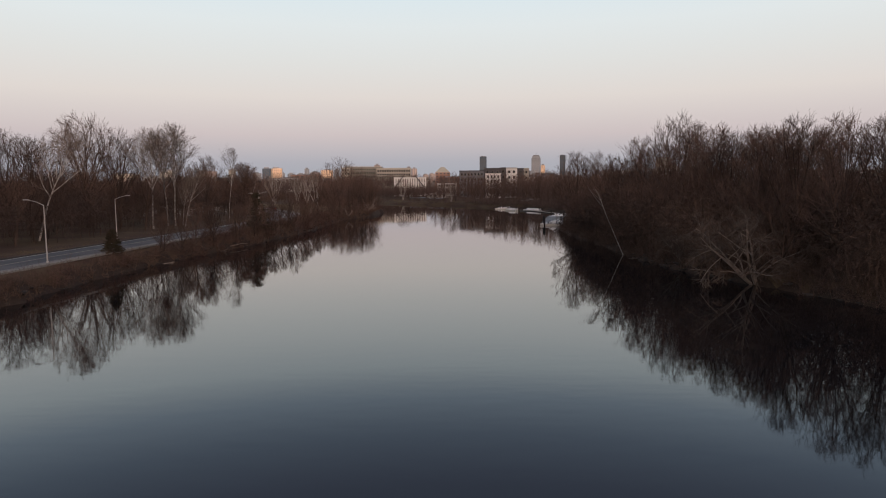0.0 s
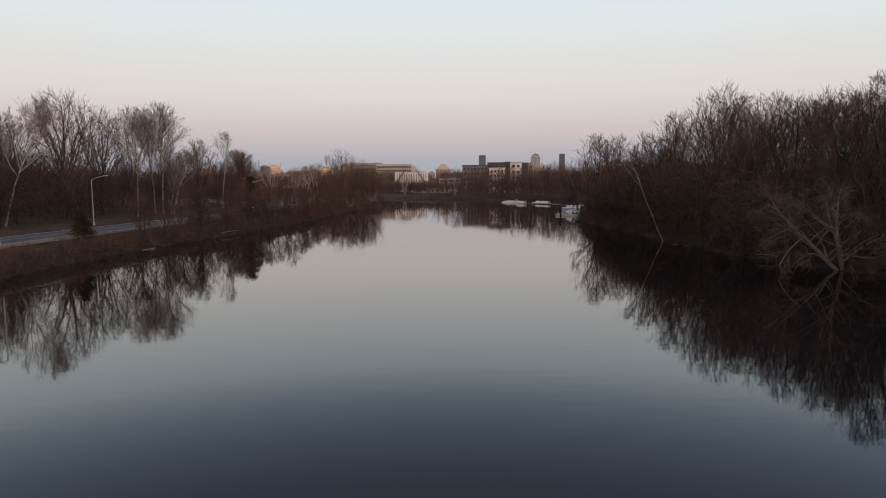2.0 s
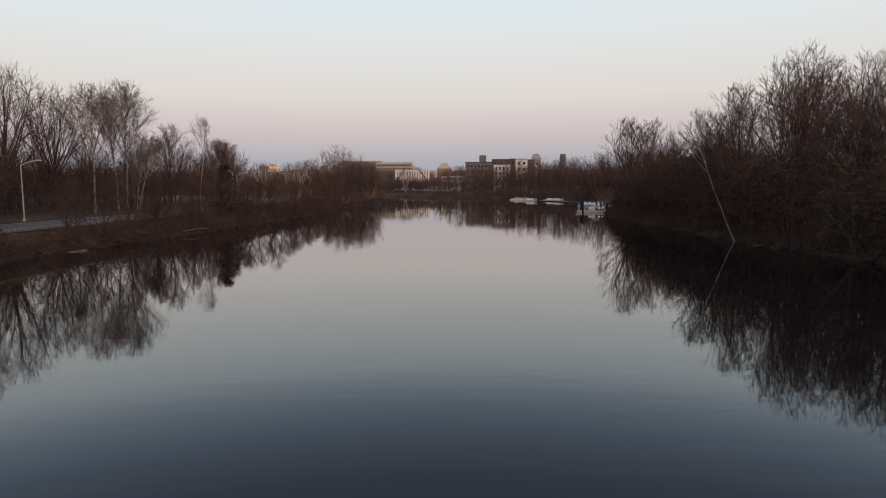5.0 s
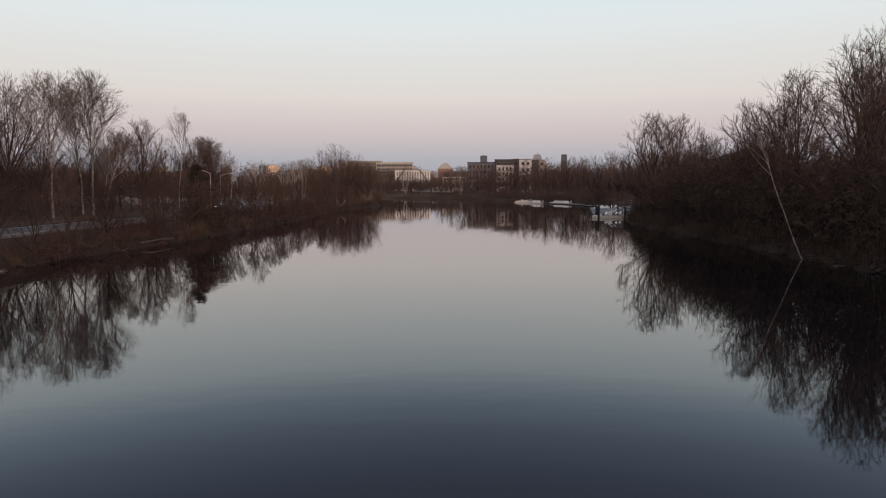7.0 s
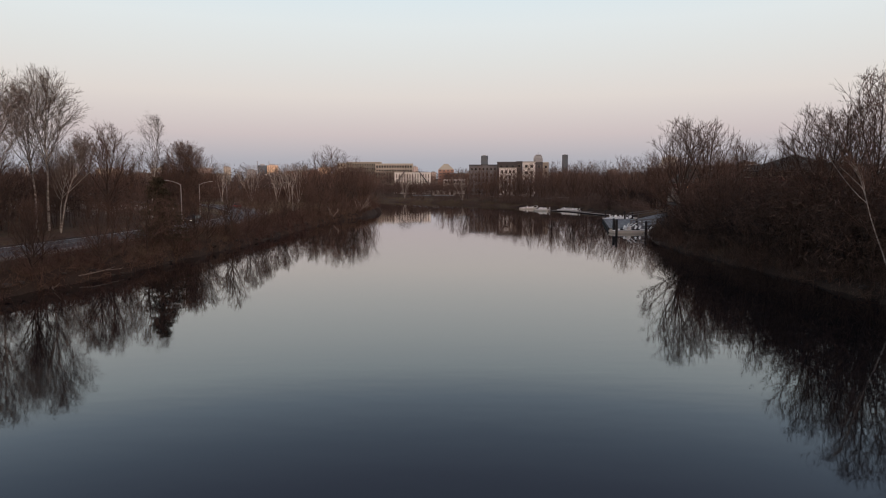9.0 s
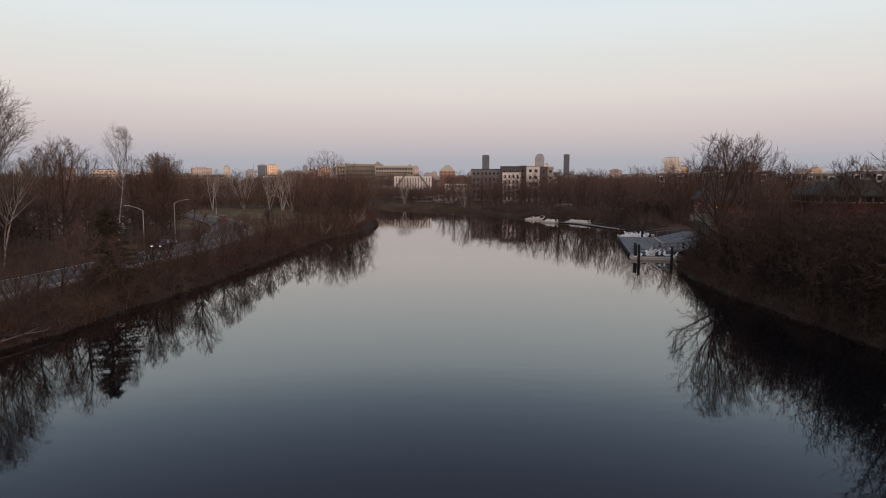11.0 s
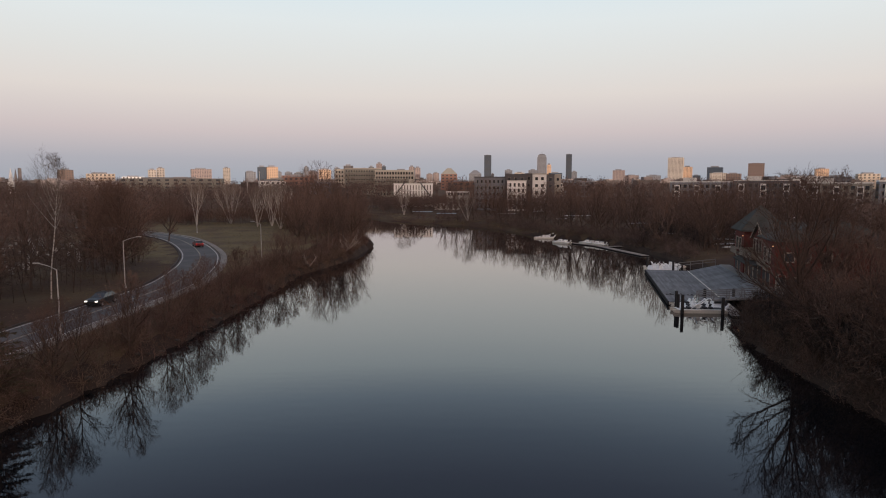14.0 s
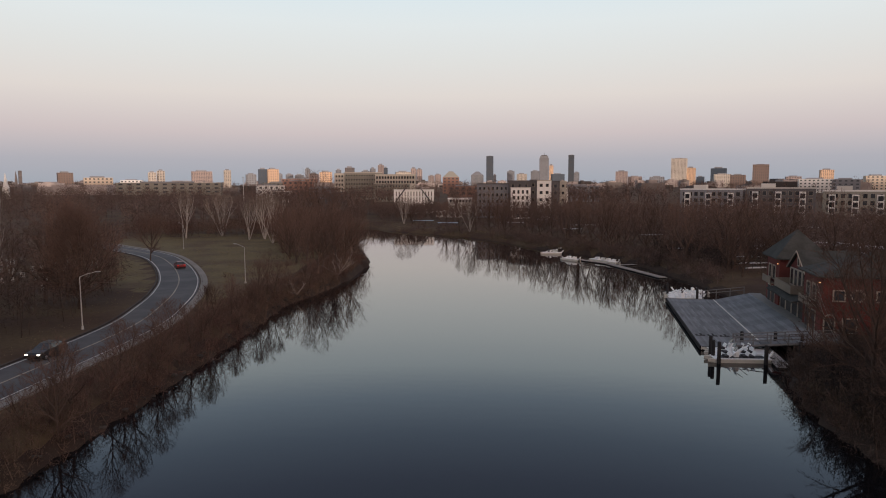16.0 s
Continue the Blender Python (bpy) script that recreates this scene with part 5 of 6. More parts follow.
# long flats behind the boathouse park
for k, (x, y, w, col, par, z) in enumerate([(110.6, 392, 26, "grey", "white", 17.7), (134.6, 378, 26, "charcoal", "pale", 18.3), (158.5, 364, 24, "olive", "white", 17.2), (180.5, 350, 24, "grey", "white", 18.0), (203.3, 338, 26, "charcoal", "pale", 17.4), (228.2, 326, 28, "olive", "white", 17.9)]):
    b = block("apartment_block", "four-storey flats with pale parapet and white bay windows", x, y, -28, w, 14, z, col, par, 5, int(w / 2.6), (1.5, 1.7), 3)
    for f in (-0.42, -0.08, 0.27):
        bay = part("bay", box(w * f, w * f + 2.4, -1.0, -0.02, 0.4, z - 3.2), M["city_white"], b, "white framed bay window tower")
        for r in range(5):
            u = 0.9 + (z - 4.0) / 5 * r
            part("glazing", box(w * f + 0.3, w * f + 2.1, -1.04, -0.96, u, u + 2.0), M["glass"], bay)
    part("roof_plant", box(-w * 0.3, -w * 0.3 + 5.5, 4, 9, z - 1.8, z + 0.2), M["city_pale"], b, "pale rooftop plant room")

# low roofs of the town between the taller buildings
rr = random.Random(77)
bm = bmesh.new()
for k in range(300):
    dist = rr.uniform(800, 3200)
    x = rr.uniform(-0.68, 0.66) * dist
    w, d, h = rr.uniform(14, 46), rr.uniform(12, 30), 16 + rr.uniform(-3, 9) * dist / 1400
    add_box(bm, x - w / 2, x + w / 2, dist, dist + d, 0, max(h, 10))
    if rr.random() < 0.7:
        add_box(bm, x - w / 6, x + w / 5, dist + 3, dist + d - 3, max(h, 10), max(h, 10) + rr.uniform(2, 4))
me = bpy.data.meshes.new("town_roofs")
bm.to_mesh(me)
bm.free()
me.materials.append(M["town"])
tagged(new("town_roofs", me), "low grey and tan town buildings along the horizon", "town", kind="stuff")

# tall floodlight masts over the far field
for x, y, top in [(-136, 500, 21.5), (-128, 500, 21.5)]:
    ob = thing("floodlight_mast", pose(x, y, ground_z(x, y)), "thin grey floodlight mast above far playing fields", "mast", "floodlight masts")
    bm = bmesh.new()
    add_tube(bm, [(0, 0, -0.2), (0, 0, top * 0.5), (0, 0, top)], [0.28, 0.22, 0.14], 8)
    part("pole", bm, M["galv"], ob)
    part("lamp_bank", box(-0.4, 0.4, -0.12, 0.12, top - 0.3, top + 0.1, 0.03), M["galv"], ob)

dome = thing("sports_dome", pose(-456, 900, 2), "wide white air-supported sports dome", "dome")
bm = bmesh.new()
bmesh.ops.create_uvsphere(bm, u_segments=28, v_segments=14, radius=1, matrix=Matrix.Diagonal((16, 18, 17.4, 1)))
bmesh.ops.delete(bm, geom=[v for v in bm.verts if v.co.z < -0.01], context="VERTS")
part("shell", bm, M["city_white"], dome)


# ---- street lamps ----
def street_lamp(x, y, toward, tall=7.3, reach=2.1):
    """A steel pole with an upsweeping arm and a flat lantern; toward: the way of the arm in degrees."""
    ob = thing("street_lamp", pose(x, y, ground_z(x, y), 0, 0, toward), "pale steel street lamp with a single slanting arm", "street lamp", "parkway lamps")
    bm = bmesh.new()
    bmesh.ops.create_cone(bm, cap_ends=True, segments=10, radius1=0.2, radius2=0.14, depth=0.5, matrix=Matrix.Translation((0, 0, 0.15)))
    part("base", bm, M["galv"], ob)
    bm = bmesh.new()
    add_tube(bm, [(0, 0, 0.3), (0, 0, tall * 0.5), (0, 0, tall - 0.5)], [0.085, 0.068, 0.05], 10)
    part("pole", bm, M["galv"], ob)
    bm = bmesh.new()
    add_tube(bm, [(0, 0, tall - 0.65), (0.1, 0, tall - 0.5), (0.8, 0, tall - 0.18), (reach - 0.3, 0, tall + 0.06)], [0.045, 0.042, 0.038, 0.034], 8)
    part("arm", bm, M["galv"], ob)
    part("lantern", box(reach - 0.35, reach + 0.35, -0.12, 0.12, tall + 0.02, tall + 0.14, 0.04), M["galv"], ob)
    return ob


for x, y, toward in [(-43.4, 75, 175), (-53.4, 109.5, 5), (-41.2, 149.2, 175), (-50.6, 179.8, 15), (-42.4, 218.6, 160), (-81.2, 282, 140)]:
    street_lamp(x, y, toward)


# ---- cars ----
def car(x, y, turn, paint, label):
    ob = thing("car", pose(x, y, float(road_level(y)) + 0.01, 0, 0, turn), label, "car")
    bm = bmesh.new()
    prof = [(-2.25, 0.35), (-2.28, 0.75), (-2.15, 0.98), (-1.2, 1.02), (0.9, 1.0), (1.9, 0.88), (2.22, 0.7), (2.25, 0.35)]
    rows = [[bm.verts.new((px, s * (0.9 - (0.06 if pz > 0.9 else 0)), pz)) for px, pz in prof] for s in (-1, 1)]
    n = len(prof)
    for k in range(n):
        bm.faces.new((rows[0][k], rows[0][(k + 1) % n], rows[1][(k + 1) % n], rows[1][k]))
    bm.faces.new(rows[0])
    bm.faces.new(rows[1][::-1])
    body = part("body", bm, M[paint], ob)
    bm = bmesh.new()
    lo = [(-1.95, 0.98), (-1.35, 1.44), (0.05, 1.47), (1.0, 0.99)]
    rows = [[bm.verts.new((px, s * (0.84 if pz < 1.2 else 0.66), pz)) for px, pz in lo] for s in (-1, 1)]
    for k in range(4):
        bm.faces.new((rows[0][k], rows[0][(k + 1) % 4], rows[1][(k + 1) % 4], rows[1][k]))
    bm.faces.new(rows[0])
    bm.faces.new(rows[1][::-1])
    cabin = part("cabin_glass", bm, M["glass"], ob, "dark tinted windows")
    part("roof", box(-1.35, 0.05, -0.66, 0.66, 1.45, 1.50, 0.02), M[paint], ob)
    for wx in (-1.4, 1.38):
        for s in (-1, 1):
            bm = bmesh.new()
            bmesh.ops.create_cone(bm, cap_ends=True, segments=16, radius1=0.33, radius2=0.33, depth=0.22, matrix=pose(wx, s * 0.83, 0.33, 90))
            wheel = part("wheel", bm, M["black"], ob)
            bm = bmesh.new()
            bmesh.ops.create_cone(bm, cap_ends=True, segments=12, radius1=0.2, radius2=0.2, depth=0.24, matrix=pose(wx, s * 0.835, 0.33, 90))
            part("rim", bm, M["rim"], wheel)
    for s in (-1, 1):
        part("headlight", box(2.12, 2.25, s * 0.66 - 0.16, s * 0.66 + 0.16, 0.66, 0.8, 0.02), M["head"], ob, "lit headlamp")
        part("tail_light", box(-2.30, -2.18, s * 0.68 - 0.16, s * 0.68 + 0.16, 0.72, 0.88, 0.02), M["tail"], ob, "red tail lamp")
    return ob


car(-63.9, 239.5, 122, "red_paint", "red saloon car with lit tail lamps on the bend")
car(-46.7, 166.5, 268, "dark_paint", "black saloon car with lit headlamps on the parkway")


# ---- the boathouse: brick with slate roofs, on its own turned plan ----
BH = thing("boathouse", pose(41.9, 178.7, 0, 0, 0, -12), "red brick boathouse with cream trim and grey slate roofs", "boathouse")


def hip(x0, x1, y0, y1, z0, z1, over=0.6, ridge=0.0):
    """A hipped roof with overhanging eaves; ridge: its length along y."""
    bm = bmesh.new()
    x0, x1, y0, y1 = x0 - over, x1 + over, y0 - over, y1 + over
    cx, cy = (x0 + x1) / 2, (y0 + y1) / 2
    lo = [bm.verts.new(v) for v in ((x0, y0, z0 - 0.15), (x1, y0, z0 - 0.15), (x1, y1, z0 - 0.15), (x0, y1, z0 - 0.15))]
    mid = [bm.verts.new(v) for v in ((x0, y0, z0), (x1, y0, z0), (x1, y1, z0), (x0, y1, z0))]
    for k in range(4):
        bm.faces.new((lo[k], lo[(k + 1) % 4], mid[(k + 1) % 4], mid[k]))
    bm.faces.new(lo[::-1])
    a, b = bm.verts.new((cx, cy - ridge / 2, z1)), None
    if ridge:
        b = bm.verts.new((cx, cy + ridge / 2, z1))
        bm.faces.new((mid[0], mid[1], a))
        bm.faces.new((mid[1], mid[2], b, a))
        bm.faces.new((mid[2], mid[3], b))
        bm.faces.new((mid[3], mid[0], a, b))
    else:
        for k in range(4):
            bm.faces.new((mid[k], mid[(k + 1) % 4], a))
    return bm


def opening(parent, x, y, z, w, h, face="w", arch=False, bars=1):
    """A window with cream surround and dark panes on a west or south wall."""
    m = pose(x, y, z, 0, 0, -90 if face == "w" else 0)
    fr = bmesh.new()
    t = 0.16
    for a in ((-w / 2 - t, -w / 2, 0, h), (w / 2, w / 2 + t, 0, h), (-w / 2 - t, w / 2 + t, h, h + t), (-w / 2 - t, w / 2 + t, -t, 0)):
        add_box(fr, a[0], a[1], -0.1, 0.06, a[2], a[3])
    ob = part("window", fr, M["trim"], parent, "cream window surround")
    ob.matrix_local = m
    for k in range(bars + 1):
        a, b = -w / 2 + w * k / (bars + 1) + 0.03, -w / 2 + w * (k + 1) / (bars + 1) - 0.03
        part("pane", box(a, b, -0.04, 0.04, 0.02, h - 0.02), M["glass"], ob)
    return ob


G0, EAVE = 1.9, 9.1
walls = part("wall", box(0, 6.4, 19, 26, G0 - 0.6, EAVE), M["brick"], BH, "red brick tower walls")
part("wall", box(0.0, 16, 0, 7, G0 - 0.6, EAVE), M["brick"], BH, "red brick south wing")
part("wall", box(2.6, 15, 7, 19, G0 - 0.6, 7.6), M["brick"], BH, "red brick middle range")
part("roof", hip(0, 6.4, 19, 26, EAVE, 13.3, 0.7), M["slate"], BH, "grey hipped slate roof")
part("roof", hip(0, 16, 0, 7, EAVE, 12.2, 0.7), M["slate"], BH, "grey hipped slate roof")
bm = bmesh.new()
for a, b in (((1.6, 7.4), (9.0, 10.6)), ((9.0, 10.6), (15.6, 7.4))):
    vs = [bm.verts.new(v) for v in ((a[0], 6.5, a[1]), (a[0], 19.5, a[1]), (b[0], 19.5, b[1]), (b[0], 6.5, b[1]))]
    vs2 = [bm.verts.new(v.co - Vector((0, 0, 0.18))) for v in vs]
    bm.faces.new(vs)
    bm.faces.new(vs2[::-1])
    for k in range(4):
        bm.faces.new((vs[k], vs[(k + 1) % 4], vs2[(k + 1) % 4], vs2[k]))
part("roof", bm, M["slate"], BH, "grey slate main roof")
# gabled dormer above the balcony
bm = bmesh.new()
add_prism(bm, [(1.2, 10), (5.6, 10), (5.6, 17.5), (1.2, 17.5)], 5.3, 8.2)
part("dormer", bm, M["brick"], BH, "brick dormer with balcony doors")
bm = bmesh.new()
g = [bm.verts.new(v) for v in ((1.18, 10, 8.2), (1.18, 17.5, 8.2), (1.18, 13.75, 10.6), (8.5, 10, 8.2), (8.5, 17.5, 8.2), (8.5, 13.75, 10.6))]
for f in ((0, 1, 2), (3, 5, 4), (0, 2, 5, 3), (1, 4, 5, 2), (0, 3, 4, 1)):
    bm.faces.new([g[i] for i in f])
part("gable", bm, M["brick"], BH, "red brick gable")
for s in (-1, 1):
    bm = bmesh.new()
    y0, y1 = 13.75, 13.75 + s * 4.35
    vs = [bm.verts.new(v) for v in ((0.8, y0, 10.85), (8.6, y0, 10.85), (8.6, y1, 8.05), (0.8, y1, 8.05))]
    vs2 = [bm.verts.new(v.co - Vector((0, 0, 0.2))) for v in vs]
    bm.faces.new(vs)
    bm.faces.new(vs2[::-1])
    for k in range(4):
        bm.faces.new((vs[k], vs[(k + 1) % 4], vs2[(k + 1) % 4], vs2[k]))
    part("roof", bm, M["slate"], BH, "slate roof of the gable")
    bm = bmesh.new()
    add_tube(bm, [(0.74, y0, 10.75), (0.74, y1, 7.95)], [0.085, 0.085], 4)
    part("bargeboard", bm, M["trim"], BH, "cream bargeboard")
opening(BH, 1.16, 13.75, 8.7, 0.7, 0.9, "w", bars=0)
for k in range(4):
    opening(BH, 1.16, 10.9 + 1.9 * k, 5.6, 1.4, 2.3, "w", bars=1)
# lean-to slate roof over the boat bays and the balcony on it
bm = bmesh.new()
vs = [bm.verts.new(v) for v in ((-1.6, 6.6, 4.6), (-1.6, 19.4, 4.6), (2.6, 19.4, 5.7), (2.6, 6.6, 5.7))]
vs2 = [bm.verts.new(v.co - Vector((0, 0, 0.2))) for v in vs]
bm.faces.new(vs)
bm.faces.new(vs2[::-1])
for k in range(4):
    bm.faces.new((vs[k], vs[(k + 1) % 4], vs2[(k + 1) % 4], vs2[k]))
part("bay_roof", bm, M["slate"], BH, "slate lean-to roof above the boat bays")
part("wall", box(0.4, 2.6, 7, 19, G0 - 0.6, 4.9), M["brick"], BH)
balcony = part("balcony", box(-0.9, 1.2, 9.6, 17.9, 5.15, 5.35), M["tan_boards"], BH, "tan balcony")
for a in ((-0.9, -0.78, 9.6, 17.9), (-0.78, 1.2, 9.6, 9.72), (-0.78, 1.2, 17.78, 17.9)):
    part("railing", box(*a, 5.35, 6.35), M["tan_boards"], balcony, "tan boarded balcony railing")
for k in range(4):
    door = part("boat_bay_door", box(0.3, 0.44, 7.5 + 2.9 * k, 10.0 + 2.9 * k, G0, 4.4), M["black"], BH, "dark boat bay door")
    for a in ((7.3 + 2.9 * k, 7.5 + 2.9 * k), (10.0 + 2.9 * k, 10.2 + 2.9 * k)):
        part("door_frame", box(0.24, 0.42, *a, G0, 4.6), M["trim"], door, "cream door post")
# tower fronts
for y0 in (1.6, 20.6):
    for k in range(2):
        opening(BH, -0.02, y0 + 1.0 + 2.3 * k, 5.7, 1.3, 1.9, "w")
    bal = part("balcony", box(-0.9, -0.02, y0 - 0.2, y0 + 4.4, 4.95, 5.1), M["tan_boards"], BH, "small tan balcony")
    part("railing", box(-0.9, -0.8, y0 - 0.2, y0 + 4.4, 5.1, 6.0), M["tan_boards"], bal)
    for k in range(2):
        part("door_frame", box(-0.08, -0.01, y0 + 0.2 + 2.3 * k, y0 + 1.9 + 2.3 * k, G0, 4.5), M["trim"], BH, "tall cream doorway")
        part("door", box(-0.12, -0.08, y0 + 0.4 + 2.3 * k, y0 + 1.7 + 2.3 * k, G0, 4.3), M["black"], BH, "dark door")
    lamp = part("wall_lamp", box(-0.2, -0.02, y0 - 1.0, y0 - 0.88, 8.1, 8.22, 0.02), M["warm_lamp"], BH, "lit orange wall lamp")
# south front
opening(BH, 1.9, -0.02, 6.1, 1.15, 1.15, "s", bars=0)
opening(BH, 6.6, -0.02, 6.1, 1.15, 1.15, "s", bars=0)
opening(BH, 3.2, -0.02, 2.2, 1.4, 1.6, "s", bars=1)
bm = bmesh.new()
add_tube(bm, [(0.35, -0.05, G0)] + [(0.95 - 0.6 * math.cos(k * math.pi / 8), -0.05, 3.7 + 0.6 * math.sin(k * math.pi / 8)) for k in range(9)] + [(1.55, -0.05, G0)], [0.09] * 11, 6, False)
arch = part("doorway", bm, M["trim"], BH, "arched cream doorway")
part("door", box(0.42, 1.48, -0.06, 0.02, G0, 3.9), M["black"], arch, "dark side door")
bm = bmesh.new()
pts = [(3.9 + 0.72 * math.cos(a), -0.06, 6.7 + 0.72 * math.sin(a)) for a in [k * math.pi / 10 for k in range(21)]]
add_tube(bm, pts, [0.12] * 21, 6, False)
rnd_win = part("round_window", bm, M["trim"], BH, "round window with a cream ring")
bm = bmesh.new()
bmesh.ops.create_cone(bm, cap_ends=True, segments=24, radius1=0.70, radius2=0.70, depth=0.08, matrix=pose(3.9, -0.03, 6.7, 90))
part("pane", bm, M["glass"], rnd_win)
part("band", box(-0.06, 16.04, -0.08, 0.0, 8.85, 9.15), M["trim"], BH, "cream eaves band")
part("band", box(-0.08, -0.0, 0, 7, 8.85, 9.15), M["trim"], BH, "cream eaves band")
part("band", box(-0.08, -0.0, 19, 26, 8.85, 9.15), M["trim"], BH, "cream eaves band")
part("band", box(0, 6.4, 18.92, 19.0, 8.85, 9.15), M["trim"], BH, "cream eaves band")

# the brick pavilion farther along the bank
PV = thing("pavilion", pose(43.6, 151.5, 0, 0, 0, -6), "red brick pavilion with hipped slate roof and clerestory windows", "pavilion")
pz = ground_z(48.5, 156)
part("wall", box(0, 11, 0, 11, pz - 0.8, 9.7), M["brick"], PV)
part("wall", box(0.15, 10.85, 0.15, 10.85, 9.7, 10.7), M["trim"], PV, "cream clerestory storey")
part("roof", hip(0, 11, 0, 11, 10.7, 13.2, 0.8), M["slate"], PV)
for k in range(7):
    part("pane", box(0.12, 0.16, 0.4 + 1.5 * k, 1.6 + 1.5 * k, 9.85, 10.5), M["glass"], PV)
    part("pane", box(0.4 + 1.5 * k, 1.6 + 1.5 * k, 0.10, 0.16, 9.85, 10.5), M["glass"], PV)

# ---- docks ----
DM = pose(41.9, 178.7, 0, 0, 0, -11)


def plank_mesh(length, width, thick, mat="deck"):
    bm = box(-length / 2, length / 2, -width / 2, width / 2, -thick, 0, 0.008)
    me = bpy.data.meshes.new("plank")
    bm.to_mesh(me)
    bm.free()
    me.materials.append(M[mat])
    return me


dock = thing("floating_dock", DM, "wide grey timber boat dock floating before the boathouse", "dock")
part("float", box(-14.2, -6.9, -3.8, 30.0, -0.25, 0.50), M["pile"], dock, "dark dock float")
me = plank_mesh(0.295, 5.62, 0.06)
for k in range(25):
    for n in range(6):
        ob = part("plank", me, None, dock)
        ob.matrix_local = pose(-14.15 + 0.3 * k, -1.05 + 5.64 * n + (0.0, 1.1, 0.5, 1.7, 0.8)[k % 5] * (0 < n < 5), 0.565 + 0.0012 * ((7 * k + 3 * n) % 5))
part("edge_beam", box(-14.5, -14.32, -3.95, 30.2, 0.1, 0.60, 0.02), M["pile"], dock, "dark rubbing edge")
ramp = thing("dock_ramp", DM, "grey planked ramp from dock up to boathouse apron", "ramp")
tilt = math.degrees(math.atan2(1.3, 5.5))
me = plank_mesh(0.305, 5.3, 0.07)
for k in range(18):
    for n in range(6):
        ob = part("plank", me, None, ramp)
        ob.matrix_local = pose(-6.5 + 0.306 * k, 0.55 + 5.32 * n, 0.62 + 0.0735 * k, 0, -tilt, 0)
part("threshold", box(-6.86, -6.66, -2.2, 30.0, 0.52, 0.60), M["gel_dirty"], ramp, "pale hinge plate")
part("support", box(-4.2, -3.8, -2.1, 29.6, -1.0, 0.8), M["pile"], ramp, "dark bearing beam")
apron = thing("apron", DM, "paved apron before the boat bays", "paving")
part("slab", box(-1.15, 0.6, -4, 30, 0.9, 1.92), M["concrete"], apron)

gangway = thing("gangway", DM, "grey timber gangway with rails beside the dock", "gangway")
for k in range(12):
    part("deck_board", box(-10.6 + 1.02 * k, -9.62 + 1.02 * k, -4.0, -2.4, 0.85 + 0.09 * k, 0.93 + 0.09 * k), M["deck"], gangway)
for s in (-4.0, -2.52):
    for k in range(7):
        part("post", box(-10.5 + 1.95 * k, -10.38 + 1.95 * k, s, s + 0.12, 0.7 + 0.17 * k, 2.0 + 0.17 * k), M["rail"], gangway)
    for dz in (0.45, 1.0):
        bm = bmesh.new()
        add_tube(bm, [(-10.5, s + 0.06, 0.95 + dz), (1.4, s + 0.06, 1.97 + dz)], [0.06, 0.06], 5)
        part("rail", bm, M["rail"], gangway)
    bm = bmesh.new()
    add_tube(bm, [(-10.5, s + 0.06, 0.75), (1.4, s + 0.06, 1.8)], [0.16, 0.16], 4)
    part("stringer", bm, M["rail"], gangway)
railing = thing("dock_railing", DM, "grey rail at the landward end of the dock", "railing")
for k in range(4):
    part("post", box(-8.5 + 2.2 * k, -8.4 + 2.2 * k, 30.3, 30.4, 0.3 + 0.3 * k, 2.0 + 0.3 * k), M["rail"], railing)
for dz in (0.6, 1.1):
    bm = bmesh.new()
    add_tube(bm, [(-8.5, 30.35, 0.85 + dz), (-1.8, 30.35, 1.75 + dz)], [0.06, 0.06], 5)
    part("rail", bm, M["rail"], railing)


def pile(x, y, top):
    ob = thing("mooring_pile", pose(x, y, 0), "dark timber mooring pile in the water", "pile", "dock piles")
    bm = bmesh.new()
    add_tube(bm, [(0, 0, -1.9), (0.01, 0, top * 0.5), (0, 0.01, top - 0.06), (0, 0, top)], [0.22, 0.21, 0.20, 0.15], 10)
    part("shaft", bm, M["pile"], ob)


for x, y, top in [(27.2, 175.0, 2.5), (27.0, 173.7, 2.3), (27.0, 172.0, 2.5), (32.1, 171.6, 2.2), (32.4, 178.6, 2.2), (36.0, 177.6, 2.4), (38.6, 176.4, 2.2), (37.6, 174.8, 1.8), (38.6, 210.4, 2.4), (35.4, 216.2, 2.4), (41.0, 212.6, 2.2)]:
    pile(x, y, top)


def float_walk(a, b, width, label):
    a, b = Vector((*a, 0)), Vector((*b, 0))
    L = (b - a).length
    ob = thing("float_walkway", pose(*((a + b) / 2), 0, 0, math.degrees(math.atan2(b.y - a.y, b.x - a.x))), label, "dock")
    part("float", box(-L / 2, L / 2, -width / 2 + 0.1, width / 2 - 0.1, -0.2, 0.20), M["pile"], ob)
    me = plank_mesh(0.36, width, 0.06, "walkway")
    n = int(L / 0.37)
    for k in range(n):
        o = part("plank", me, None, ob)
        o.matrix_local = pose(-L / 2 + 0.185 + k * L / n, 0, 0.265)
    return ob


float_walk((34.9, 178.2), (33.2, 169.5), 1.6, "narrow grey floating finger beside launches")
float_walk((28.6, 271.5), (35.2, 262.0), 1.5, "narrow grey floating walkway off the park shore")
float_walk((35.4, 261.2), (41.3, 237.6), 1.9, "grey floating landing stage off the park shore")
float_walk((36.6, 258.6), (42.6, 260.5), 1.3, "grey gangplank to the park shore")


